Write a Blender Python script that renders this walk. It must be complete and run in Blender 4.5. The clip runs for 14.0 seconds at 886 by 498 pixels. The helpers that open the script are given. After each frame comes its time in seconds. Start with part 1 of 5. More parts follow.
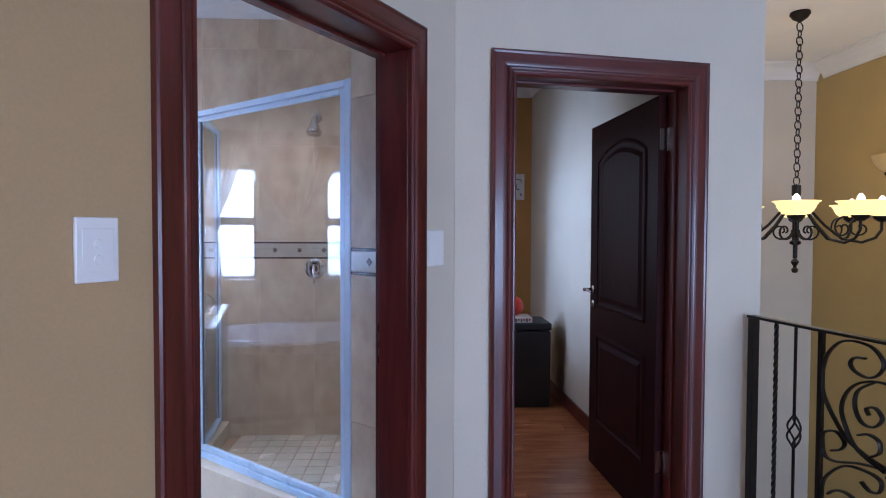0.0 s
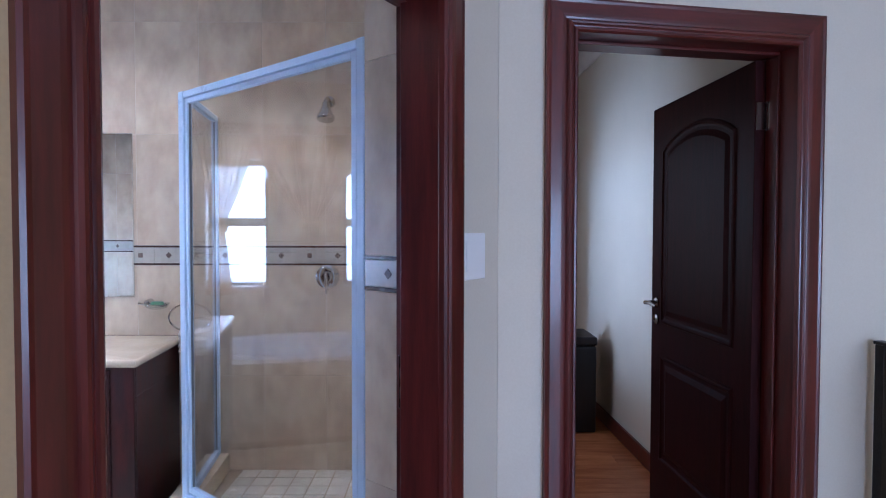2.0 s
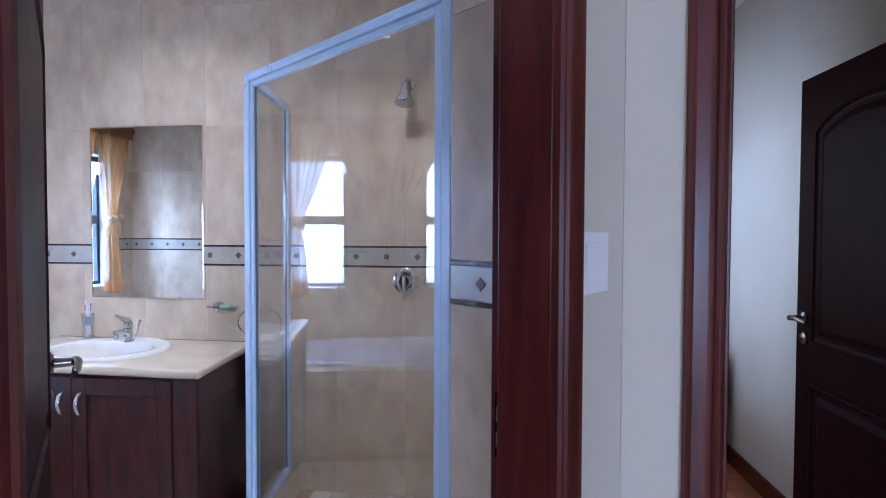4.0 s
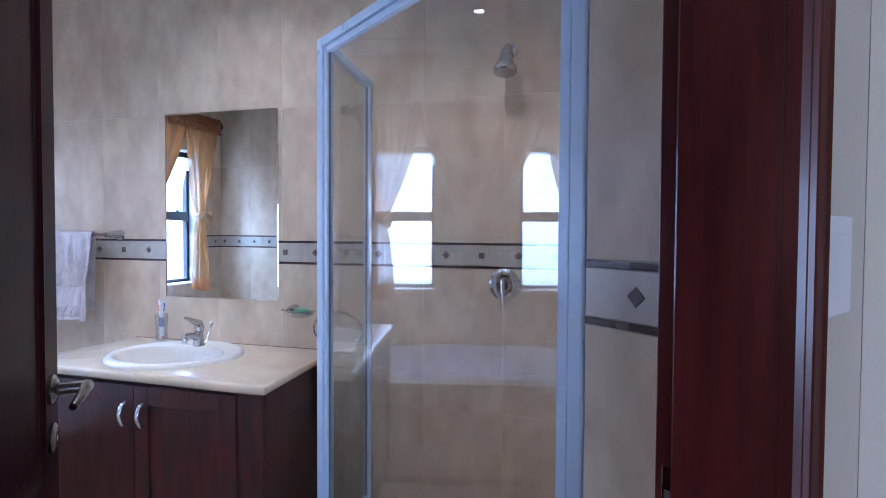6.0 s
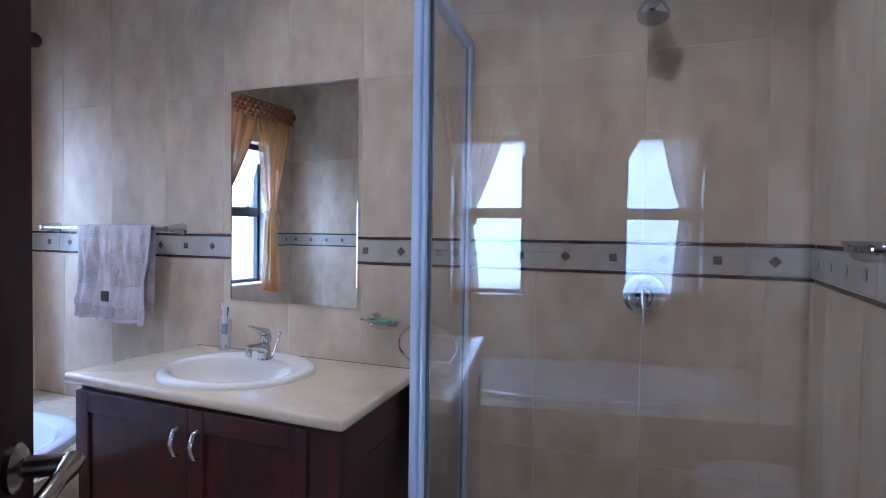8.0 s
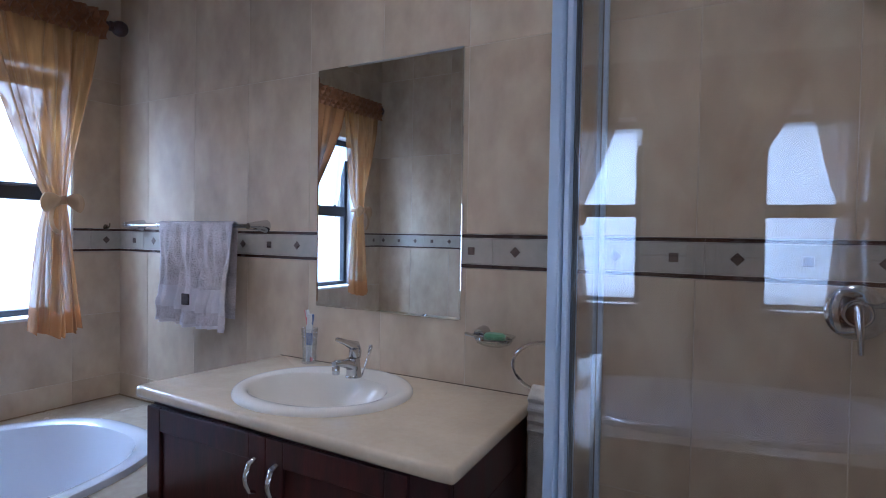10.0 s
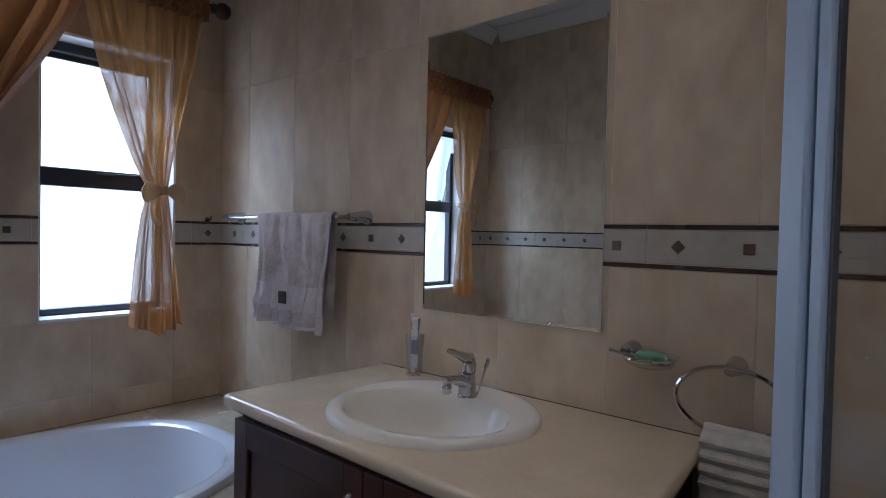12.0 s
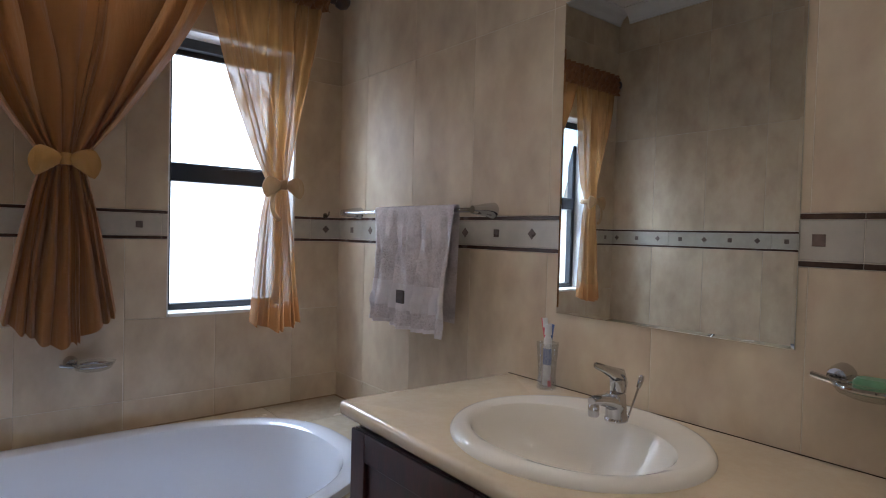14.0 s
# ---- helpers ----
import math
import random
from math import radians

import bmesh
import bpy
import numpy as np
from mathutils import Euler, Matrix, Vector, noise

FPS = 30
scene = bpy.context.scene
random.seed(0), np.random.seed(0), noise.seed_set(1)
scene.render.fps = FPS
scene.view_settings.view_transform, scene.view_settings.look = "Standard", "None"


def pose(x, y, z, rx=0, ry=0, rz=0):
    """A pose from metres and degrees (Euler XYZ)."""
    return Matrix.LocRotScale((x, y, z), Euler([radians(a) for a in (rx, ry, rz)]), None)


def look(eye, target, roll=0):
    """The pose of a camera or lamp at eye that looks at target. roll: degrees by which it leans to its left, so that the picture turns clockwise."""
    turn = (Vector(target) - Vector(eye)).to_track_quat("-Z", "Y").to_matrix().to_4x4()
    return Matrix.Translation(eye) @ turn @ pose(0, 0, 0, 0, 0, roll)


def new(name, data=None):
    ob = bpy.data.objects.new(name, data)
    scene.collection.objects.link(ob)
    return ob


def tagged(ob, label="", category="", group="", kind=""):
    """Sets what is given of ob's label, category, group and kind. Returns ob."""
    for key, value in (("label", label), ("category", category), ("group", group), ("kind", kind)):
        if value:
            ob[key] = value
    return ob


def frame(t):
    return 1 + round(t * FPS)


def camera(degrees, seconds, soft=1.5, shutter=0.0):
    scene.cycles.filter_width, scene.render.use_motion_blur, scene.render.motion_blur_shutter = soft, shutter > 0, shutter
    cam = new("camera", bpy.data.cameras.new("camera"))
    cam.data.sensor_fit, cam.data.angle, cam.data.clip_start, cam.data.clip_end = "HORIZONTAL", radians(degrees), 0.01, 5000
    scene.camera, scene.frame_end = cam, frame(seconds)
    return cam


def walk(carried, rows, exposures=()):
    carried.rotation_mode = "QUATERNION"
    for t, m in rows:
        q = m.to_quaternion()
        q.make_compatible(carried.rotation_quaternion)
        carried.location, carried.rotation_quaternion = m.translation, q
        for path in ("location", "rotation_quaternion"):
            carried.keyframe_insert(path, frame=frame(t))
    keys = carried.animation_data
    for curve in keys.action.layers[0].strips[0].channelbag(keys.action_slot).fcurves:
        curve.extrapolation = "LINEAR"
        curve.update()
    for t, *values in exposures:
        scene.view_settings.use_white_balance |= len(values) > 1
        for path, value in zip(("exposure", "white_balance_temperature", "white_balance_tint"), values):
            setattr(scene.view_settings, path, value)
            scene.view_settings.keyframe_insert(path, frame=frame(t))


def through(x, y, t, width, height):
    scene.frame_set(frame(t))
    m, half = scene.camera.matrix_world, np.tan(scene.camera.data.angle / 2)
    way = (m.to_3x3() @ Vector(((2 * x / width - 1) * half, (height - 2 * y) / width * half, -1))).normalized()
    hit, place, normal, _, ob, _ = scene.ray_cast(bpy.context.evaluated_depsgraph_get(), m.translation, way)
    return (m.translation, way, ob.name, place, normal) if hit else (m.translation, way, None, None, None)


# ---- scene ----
cam = camera(74.7, 14.0, soft=1.1)
PATH = [
    (0, (-0.067, 0.035, 1.409), (0.017, 2.033, 1.349), 0.2),
    (0.5, (-0.081, 0.178, 1.412), (-0.003, 2.176, 1.356), 0.2),
    (1, (-0.117, 0.309, 1.411), (-0.048, 2.307, 1.354), 0.1),
    (1.5, (-0.116, 0.438, 1.408), (-0.068, 2.437, 1.352), 0.1),
    (2, (-0.098, 0.559, 1.413), (-0.094, 2.559, 1.357), 0.1),
    (2.5, (-0.089, 0.641, 1.408), (-0.15, 2.639, 1.351), 0.1),
    (3, (-0.106, 0.731, 1.409), (-0.236, 2.726, 1.35), 0.1),
    (3.5, (-0.135, 0.834, 1.416), (-0.331, 2.824, 1.357), 0.2),
    (4, (-0.164, 0.933, 1.413), (-0.431, 2.914, 1.352), 0.2),
    (6.5, (-0.358, 1.457, 1.387), (-0.978, 3.358, 1.323), 0.5),
    (7, (-0.444, 1.575, 1.386), (-1.112, 3.459, 1.319), 0.7),
    (7.5, (-0.509, 1.653, 1.374), (-1.228, 3.518, 1.311), 0.8),
    (8, (-0.581, 1.727, 1.362), (-1.353, 3.571, 1.306), 0.8),
    (10.5, (-0.895, 2.063, 1.339), (-1.981, 3.741, 1.288), 1.0),
    (11, (-0.959, 2.115, 1.334), (-2.113, 3.748, 1.282), 1.1),
    (11.5, (-1.022, 2.17, 1.318), (-2.242, 3.754, 1.271), 1.3),
    (12, (-1.076, 2.236, 1.309), (-2.371, 3.759, 1.26), 1.3),
    (12.5, (-1.124, 2.275, 1.303), (-2.484, 3.741, 1.252), 1.3),
    (13, (-1.167, 2.3, 1.294), (-2.597, 3.697, 1.247), 1.4),
    (13.5, (-1.211, 2.318, 1.29), (-2.711, 3.639, 1.241), 1.4),
    (14, (-1.26, 2.334, 1.286), (-2.814, 3.591, 1.234), 1.5),
]
# the picture darkens and warms on the way in
LIGHTNESS = [(0.0, 1.08, 4780, 20), (3.0, 1.08, 4720, 20), (4.2, 1.02, 4720, 20), (6.5, 0.72, 4700, 20), (8.0, 0.29, 4830, 20), (10.5, -0.41, 5140, 19), (11.5, -0.8, 5400, 18), (12.5, -1.06, 5800, 18), (13.5, -0.75, 6230, 17), (14.0, -0.52, 6360, 18)]
walk(cam, [(t, look(eye, target, roll)) for t, eye, target, roll in PATH], LIGHTNESS)


# ---- world, daylight and lamps ----
world = bpy.data.worlds.new("world")
scene.world = world
world.use_nodes = True
wn = world.node_tree.nodes
sky = wn.new("ShaderNodeTexSky")
sky.sky_type, sky.sun_disc = "NISHITA", False
sky.sun_elevation, sky.sun_rotation = radians(50), radians(200)
wn["Background"].inputs["Strength"].default_value = 0.12
world.node_tree.links.new(sky.outputs[0], wn["Background"].inputs["Color"])


def area_lamp(name, m, w, h, power, colour):
    data = bpy.data.lights.new(name, "AREA")
    data.shape, data.size, data.size_y, data.energy, data.color = "RECTANGLE", w, h, power, colour
    ob = new(name, data)
    ob.matrix_world = m
    return ob


SKYLIGHT = (0.62, 0.81, 1.0)
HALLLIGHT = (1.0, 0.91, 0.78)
# daylight standing in and above the two bathroom windows
area_lamp("window_light", look((-3.775, 3.135, 1.49), (-2.4, 3.135, 1.08)), 0.47, 1.0, 3.8, SKYLIGHT)
area_lamp("window_light", look((-4.8, 3.135, 2.95), (-3.0, 3.1, 0.9)), 1.3, 1.3, 225, SKYLIGHT)
area_lamp("window_light", look((-3.775, 2.04, 1.49), (-2.4, 2.04, 1.08)), 0.47, 1.0, 3.8, SKYLIGHT)
area_lamp("window_light", look((-4.8, 2.04, 2.95), (-3.0, 2.05, 0.9)), 1.3, 1.3, 225, SKYLIGHT)
# lamps added in unseen openings of the bedroom, landing and stairwell
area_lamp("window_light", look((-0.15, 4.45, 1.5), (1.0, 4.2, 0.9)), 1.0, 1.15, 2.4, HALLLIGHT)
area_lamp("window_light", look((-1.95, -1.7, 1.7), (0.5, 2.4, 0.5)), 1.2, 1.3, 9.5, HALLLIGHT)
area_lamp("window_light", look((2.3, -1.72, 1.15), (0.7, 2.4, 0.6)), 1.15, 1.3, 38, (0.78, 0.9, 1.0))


# ---- materials ----
def material(name, colour, rough=0.5, metal=0.0, scale=6.0, vary=0.12, bump=0.1, fine=60.0, second=None, island=0.0, obj=0.0, coat=0.0, stretch=(1, 1, 1), spec=0.5, turn=0.0):
    m = bpy.data.materials.new(name)
    m.use_nodes = True
    nt = m.node_tree
    N, L = nt.nodes, nt.links
    b = N["Principled BSDF"]
    tc = N.new("ShaderNodeTexCoord")
    mp = N.new("ShaderNodeMapping")
    mp.inputs["Scale"].default_value = stretch
    mp.inputs["Rotation"].default_value = (0, radians(turn), 0)
    L.new(tc.outputs["Object"], mp.inputs["Vector"])
    vec = mp.outputs["Vector"]
    if obj:
        info = N.new("ShaderNodeObjectInfo")
        sc = N.new("ShaderNodeVectorMath")
        sc.operation = "ADD"
        mul = N.new("ShaderNodeMath")
        mul.operation = "MULTIPLY"
        mul.inputs[1].default_value = 37.0
        L.new(info.outputs["Random"], mul.inputs[0])
        L.new(vec, sc.inputs[0])
        L.new(mul.outputs[0], sc.inputs[1])
        vec = sc.outputs[0]
    n1 = N.new("ShaderNodeTexNoise")
    n1.inputs["Scale"].default_value, n1.inputs["Detail"].default_value = scale, 5
    n2 = N.new("ShaderNodeTexNoise")
    n2.inputs["Scale"].default_value, n2.inputs["Detail"].default_value = fine, 4
    L.new(vec, n1.inputs["Vector"])
    L.new(vec, n2.inputs["Vector"])
    ramp = N.new("ShaderNodeValToRGB")
    c2 = second or tuple(c * (1 - vary) for c in colour)
    ramp.color_ramp.elements[0].position, ramp.color_ramp.elements[1].position = 0.36, 0.64
    ramp.color_ramp.elements[0].color = (*c2, 1)
    ramp.color_ramp.elements[1].color = (*colour, 1)
    L.new(n1.outputs["Fac"], ramp.inputs["Fac"])
    mix = N.new("ShaderNodeMix")
    mix.data_type, mix.blend_type = "RGBA", "OVERLAY"
    mix.inputs["Factor"].default_value = min(1.0, vary * 1.5)
    L.new(ramp.outputs["Color"], mix.inputs["A"])
    L.new(n2.outputs["Fac"], mix.inputs["B"])
    out = mix.outputs["Result"]
    if obj or island:
        hsv = N.new("ShaderNodeHueSaturation")
        mr = N.new("ShaderNodeMapRange")
        mr.inputs["To Min"].default_value, mr.inputs["To Max"].default_value = 1 - max(obj, island), 1 + max(obj, island)
        src = N.new("ShaderNodeObjectInfo").outputs["Random"] if obj else N.new("ShaderNodeNewGeometry").outputs["Random Per Island"]
        L.new(src, mr.inputs["Value"])
        L.new(mr.outputs[0], hsv.inputs["Value"])
        L.new(out, hsv.inputs["Color"])
        out = hsv.outputs["Color"]
    L.new(out, b.inputs["Base Color"])
    rr = N.new("ShaderNodeMapRange")
    rr.inputs["To Min"].default_value, rr.inputs["To Max"].default_value = max(0.02, rough - 0.08), min(1, rough + 0.08)
    L.new(n1.outputs["Fac"], rr.inputs["Value"])
    L.new(rr.outputs[0], b.inputs["Roughness"])
    b.inputs["Metallic"].default_value = metal
    b.inputs["Coat Weight"].default_value = coat
    b.inputs["Coat Roughness"].default_value = 0.12
    b.inputs["Specular IOR Level"].default_value = spec
    if bump:
        bp = N.new("ShaderNodeBump")
        bp.inputs["Strength"].default_value, bp.inputs["Distance"].default_value = bump, 0.004
        L.new(n2.outputs["Fac"], bp.inputs["Height"])
        L.new(bp.outputs["Normal"], b.inputs["Normal"])
    return m


def glass_material(name, tint, gloss_rough, gloss):
    """Thin pane: clear, with a mirror-like film driven by the Fresnel term."""
    m = bpy.data.materials.new(name)
    m.use_nodes = True
    N, L = m.node_tree.nodes, m.node_tree.links
    N.remove(N["Principled BSDF"])
    clear = N.new("ShaderNodeBsdfTransparent")
    clear.inputs["Color"].default_value = (*tint, 1)
    shine = N.new("ShaderNodeBsdfGlossy")
    shine.inputs["Roughness"].default_value = gloss_rough
    lw = N.new("ShaderNodeLayerWeight")
    lw.inputs["Blend"].default_value = 0.5
    pw = N.new("ShaderNodeMath")
    pw.operation, pw.inputs[1].default_value = "POWER", 4.0
    L.new(lw.outputs["Facing"], pw.inputs[0])
    fr = N.new("ShaderNodeMapRange")
    fr.inputs["To Min"].default_value, fr.inputs["To Max"].default_value = gloss, 1.0
    L.new(pw.outputs[0], fr.inputs["Value"])
    mx = N.new("ShaderNodeMixShader")
    L.new(fr.outputs[0], mx.inputs[0])
    L.new(clear.outputs[0], mx.inputs[1])
    L.new(shine.outputs[0], mx.inputs[2])
    L.new(mx.outputs[0], N["Material Output"].inputs["Surface"])
    return m


def cloth_material(name, colour, through, clear=0.0, scale=160.0):
    """Woven cloth that lets light through."""
    m = bpy.data.materials.new(name)
    m.use_nodes = True
    N, L = m.node_tree.nodes, m.node_tree.links
    b = N["Principled BSDF"]
    b.inputs["Roughness"].default_value = 0.75
    b.inputs["Sheen Weight"].default_value = 0.2
    tc = N.new("ShaderNodeTexCoord")
    ns = N.new("ShaderNodeTexNoise")
    ns.inputs["Scale"].default_value = scale
    L.new(tc.outputs["Object"], ns.inputs["Vector"])
    n1 = N.new("ShaderNodeTexNoise")
    n1.inputs["Scale"].default_value = 7
    L.new(tc.outputs["Object"], n1.inputs["Vector"])
    ramp = N.new("ShaderNodeValToRGB")
    ramp.color_ramp.elements[0].color = (*[c * 0.8 for c in colour], 1)
    ramp.color_ramp.elements[1].color = (*colour, 1)
    L.new(n1.outputs["Fac"], ramp.inputs["Fac"])
    L.new(ramp.outputs[0], b.inputs["Base Color"])
    bp = N.new("ShaderNodeBump")
    bp.inputs["Strength"].default_value, bp.inputs["Distance"].default_value = 0.3, 0.002
    L.new(ns.outputs["Fac"], bp.inputs["Height"])
    mp = N.new("ShaderNodeMapping")
    mp.inputs["Scale"].default_value = (1, 1, 0.14)
    L.new(tc.outputs["Object"], mp.inputs["Vector"])
    n3 = N.new("ShaderNodeTexNoise")
    n3.inputs["Scale"].default_value, n3.inputs["Detail"].default_value = 42, 3
    L.new(mp.outputs[0], n3.inputs["Vector"])
    b2 = N.new("ShaderNodeBump")
    b2.inputs["Strength"].default_value, b2.inputs["Distance"].default_value = 0.7, 0.012
    L.new(n3.outputs["Fac"], b2.inputs["Height"])
    L.new(bp.outputs[0], b2.inputs["Normal"])
    L.new(b2.outputs[0], b.inputs["Normal"])
    tl = N.new("ShaderNodeBsdfTranslucent")
    L.new(ramp.outputs[0], tl.inputs["Color"])
    mx = N.new("ShaderNodeMixShader")
    mx.inputs[0].default_value = through
    L.new(b.outputs[0], mx.inputs[1])
    L.new(tl.outputs[0], mx.inputs[2])
    last = mx
    if clear:
        tr = N.new("ShaderNodeBsdfTransparent")
        last = N.new("ShaderNodeMixShader")
        rg = N.new("ShaderNodeMapRange")
        rg.inputs[1].default_value, rg.inputs[2].default_value = 0.35, 0.65
        rg.inputs[3].default_value, rg.inputs[4].default_value = clear * 0.35, clear * 1.9
        L.new(n3.outputs["Fac"], rg.inputs[0])
        L.new(rg.outputs[0], last.inputs[0])
        L.new(mx.outputs[0], last.inputs[1])
        L.new(tr.outputs[0], last.inputs[2])
    L.new(last.outputs[0], N["Material Output"].inputs["Surface"])
    return m


def glow_material(name, colour, strength):
    m = bpy.data.materials.new(name)
    m.use_nodes = True
    b = m.node_tree.nodes["Principled BSDF"]
    b.inputs["Base Color"].default_value = (*colour, 1)
    b.inputs["Emission Color"].default_value = (*colour, 1)
    b.inputs["Emission Strength"].default_value = strength
    b.inputs["Roughness"].default_value = 0.3
    return m


M_PAINT = material("cream_paint", (0.65, 0.59, 0.485), 0.75, scale=2.5, vary=0.05, bump=0.12, fine=140)
M_OCHRE = material("ochre_paint", (0.48, 0.35, 0.125), 0.75, scale=2.5, vary=0.06, bump=0.12, fine=140)
M_ORANGE = material("amber_paint", (0.5, 0.26, 0.07), 0.75, scale=2.5, vary=0.06, bump=0.12, fine=140)
M_WHITE = material("white_plaster", (0.8, 0.79, 0.77), 0.8, scale=3, vary=0.04, bump=0.1, fine=120)
M_TILE = material("marbled_tile", (0.67, 0.545, 0.40), 0.36, scale=4.4, vary=0.2, bump=0.02, fine=11, second=(0.545, 0.43, 0.305), obj=0.02, stretch=(1.25, 1, 0.8), turn=32, spec=0.32)
M_GROUT = material("grout", (0.76, 0.69, 0.58), 0.9, vary=0.15, bump=0.3, fine=200)
M_DARKGROUT = material("brown_grout", (0.36, 0.25, 0.15), 0.9, vary=0.2, bump=0.3, fine=200)
M_BAND = material("border_tile", (0.52, 0.475, 0.41), 0.22, scale=8, vary=0.1, bump=0.03, fine=30, obj=0.03)
M_STRIPE = material("brown_listello", (0.075, 0.042, 0.03), 0.25, scale=20, vary=0.25, bump=0.05)
M_MOTIF = material("taupe_inset", (0.14, 0.092, 0.072), 0.3, scale=30, vary=0.3, bump=0.1, obj=0.12)
M_FLOORTILE = material("floor_tile", (0.62, 0.54, 0.42), 0.25, scale=5, vary=0.12, bump=0.04, fine=30, obj=0.06)
M_MAHOG = material("varnished_mahogany", (0.105, 0.0145, 0.011), 0.34, scale=5, vary=0.12, bump=0.02, fine=40, second=(0.058, 0.0085, 0.0068), coat=0.14, stretch=(6, 6, 0.6))
M_MAHOGH = material("varnished_mahogany_rail", (0.105, 0.0145, 0.011), 0.34, scale=5, vary=0.12, bump=0.02, fine=40, second=(0.058, 0.0085, 0.0068), coat=0.14, stretch=(0.6, 6, 6))
M_DOOR = material("dark_stained_door", (0.034, 0.0085, 0.009), 0.42, scale=6, vary=0.3, bump=0.06, fine=50, second=(0.021, 0.0055, 0.006), coat=0.0, spec=0.05, stretch=(6, 6, 0.5))
M_CAB = material("dark_cherry_cabinet", (0.07, 0.013, 0.012), 0.35, scale=6, vary=0.25, bump=0.05, fine=50, second=(0.032, 0.01, 0.009), coat=0.1, stretch=(4, 4, 0.7))
M_CERAMIC = material("white_ceramic", (0.78, 0.82, 0.9), 0.1, scale=3, vary=0.02, bump=0, coat=0.4)
M_BASIN = material("ivory_basin_glaze", (0.85, 0.80, 0.71), 0.12, scale=4, vary=0.03, bump=0, coat=0.0, spec=0.4)
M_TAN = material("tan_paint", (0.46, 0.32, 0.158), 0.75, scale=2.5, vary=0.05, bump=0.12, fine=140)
M_STONE = material("cream_stone", (0.74, 0.605, 0.43), 0.19, scale=9, vary=0.07, bump=0.02, fine=70, coat=0.3)
M_CHROME = material("chrome", (0.6, 0.6, 0.62), 0.08, metal=1.0, scale=9, vary=0.04, bump=0)
M_BRASSY = material("satin_nickel", (0.33, 0.295, 0.25), 0.22, metal=1.0, scale=30, vary=0.12, bump=0.03)
# white coating; the blue of the light on it is put into the colour
M_ALU = material("blue_tinged_powder_coat", (0.58, 0.695, 0.86), 0.3, scale=5, vary=0.03, bump=0.02)
M_GASKET = material("grey_seal", (0.16, 0.17, 0.18), 0.5, scale=9, vary=0.1, bump=0)
M_BRONZE = material("black_aluminium", (0.018, 0.022, 0.03), 0.35, scale=9, vary=0.1, bump=0.02)
M_IRON = material("wrought_iron", (0.022, 0.018, 0.016), 0.42, metal=0.6, scale=40, vary=0.3, bump=0.3, fine=180)
M_PLASTIC = material("white_plastic", (0.82, 0.81, 0.8), 0.3, scale=5, vary=0.02, bump=0)
M_GLASS = glass_material("shower_glass", (0.982, 0.988, 0.986), 0.0, 0.06)
M_CLEAR = glass_material("clear_glass", (0.93, 0.95, 0.95), 0.02, 0.06)
M_TUMBLER = glass_material("cloudy_tumbler", (0.95, 0.965, 0.985), 0.05, 0.2)
M_PANE = glass_material("window_glass", (0.97, 0.98, 1.0), 0.15, 0.03)
M_MIRROR = material("mirror", (0.84, 0.87, 0.86), 0.03, metal=1.0, vary=0.0, bump=0)
M_MIRROR.node_tree.nodes["Principled BSDF"].inputs["Roughness"].default_value = 0.0
for lk in list(M_MIRROR.node_tree.links):
    if lk.to_socket.name == "Roughness":
        M_MIRROR.node_tree.links.remove(lk)
M_CURTAIN = cloth_material("amber_voile", (0.46, 0.205, 0.065), 0.4, 0.02)
# heading cloth: darker and less translucent than the drape
M_HEAD = cloth_material("darker_amber_voile", (0.32, 0.13, 0.045), 0.18)
M_PALEBOW = cloth_material("pale_organza_ribbon", (0.58, 0.4, 0.23), 0.45, 0.06)
M_SHEER = cloth_material("thin_amber_voile", (0.45, 0.225, 0.07), 0.33, 0.14)
M_TOWELBAND = material("pale_woven_band", (0.82, 0.76, 0.76), 0.9, scale=20, vary=0.12, bump=0.5, fine=260, spec=0.1)
M_BOW = cloth_material("gold_ribbon", (0.62, 0.34, 0.1), 0.3)
M_TOWEL = material("mauve_terry", (0.78, 0.7, 0.69), 0.95, scale=14, vary=0.25, bump=1.6, fine=150, spec=0.1)
M_TOWELB = material("cream_terry", (0.76, 0.69, 0.6), 0.95, scale=30, vary=0.15, bump=0.9, fine=330, spec=0.1)
M_PATCH = material("brown_patch", (0.07, 0.05, 0.045), 0.8, scale=60, vary=0.3, bump=0.3)
M_LAMINATE = material("red_wood_strip", (0.5, 0.185, 0.07), 0.24, scale=4, vary=0.12, bump=0.03, fine=30, second=(0.34, 0.115, 0.042), obj=0.1, stretch=(0.7, 5, 5))
M_BLACK = material("black_vinyl", (0.02, 0.02, 0.024), 0.5, scale=12, vary=0.2, bump=0.2, fine=150)
M_RED = material("red_rubber", (0.72, 0.06, 0.025), 0.35, scale=8, vary=0.08, bump=0)
M_PAPER = material("printed_paper", (0.72, 0.7, 0.68), 0.6, scale=8, vary=0.05, bump=0.02)
M_INK = material("grey_ink", (0.12, 0.12, 0.14), 0.6, scale=20, vary=0.1, bump=0)
M_INKRED = material("red_ink", (0.55, 0.08, 0.05), 0.6, scale=20, vary=0.1, bump=0)
M_GREEN = material("green_soap", (0.16, 0.36, 0.2), 0.4, scale=20, vary=0.15, bump=0.05)
M_BLUE = material("blue_plastic", (0.1, 0.16, 0.36), 0.3, scale=20, vary=0.05, bump=0)
M_PINK = material("pink_plastic", (0.7, 0.12, 0.16), 0.3, scale=20, vary=0.05, bump=0)
M_ROD = material("dark_wood_rod", (0.05, 0.018, 0.012), 0.35, scale=9, vary=0.3, bump=0.05, stretch=(6, 0.7, 6))
M_SHADE = glow_material("lit_amber_glass", (1.0, 0.72, 0.2), 0.6)
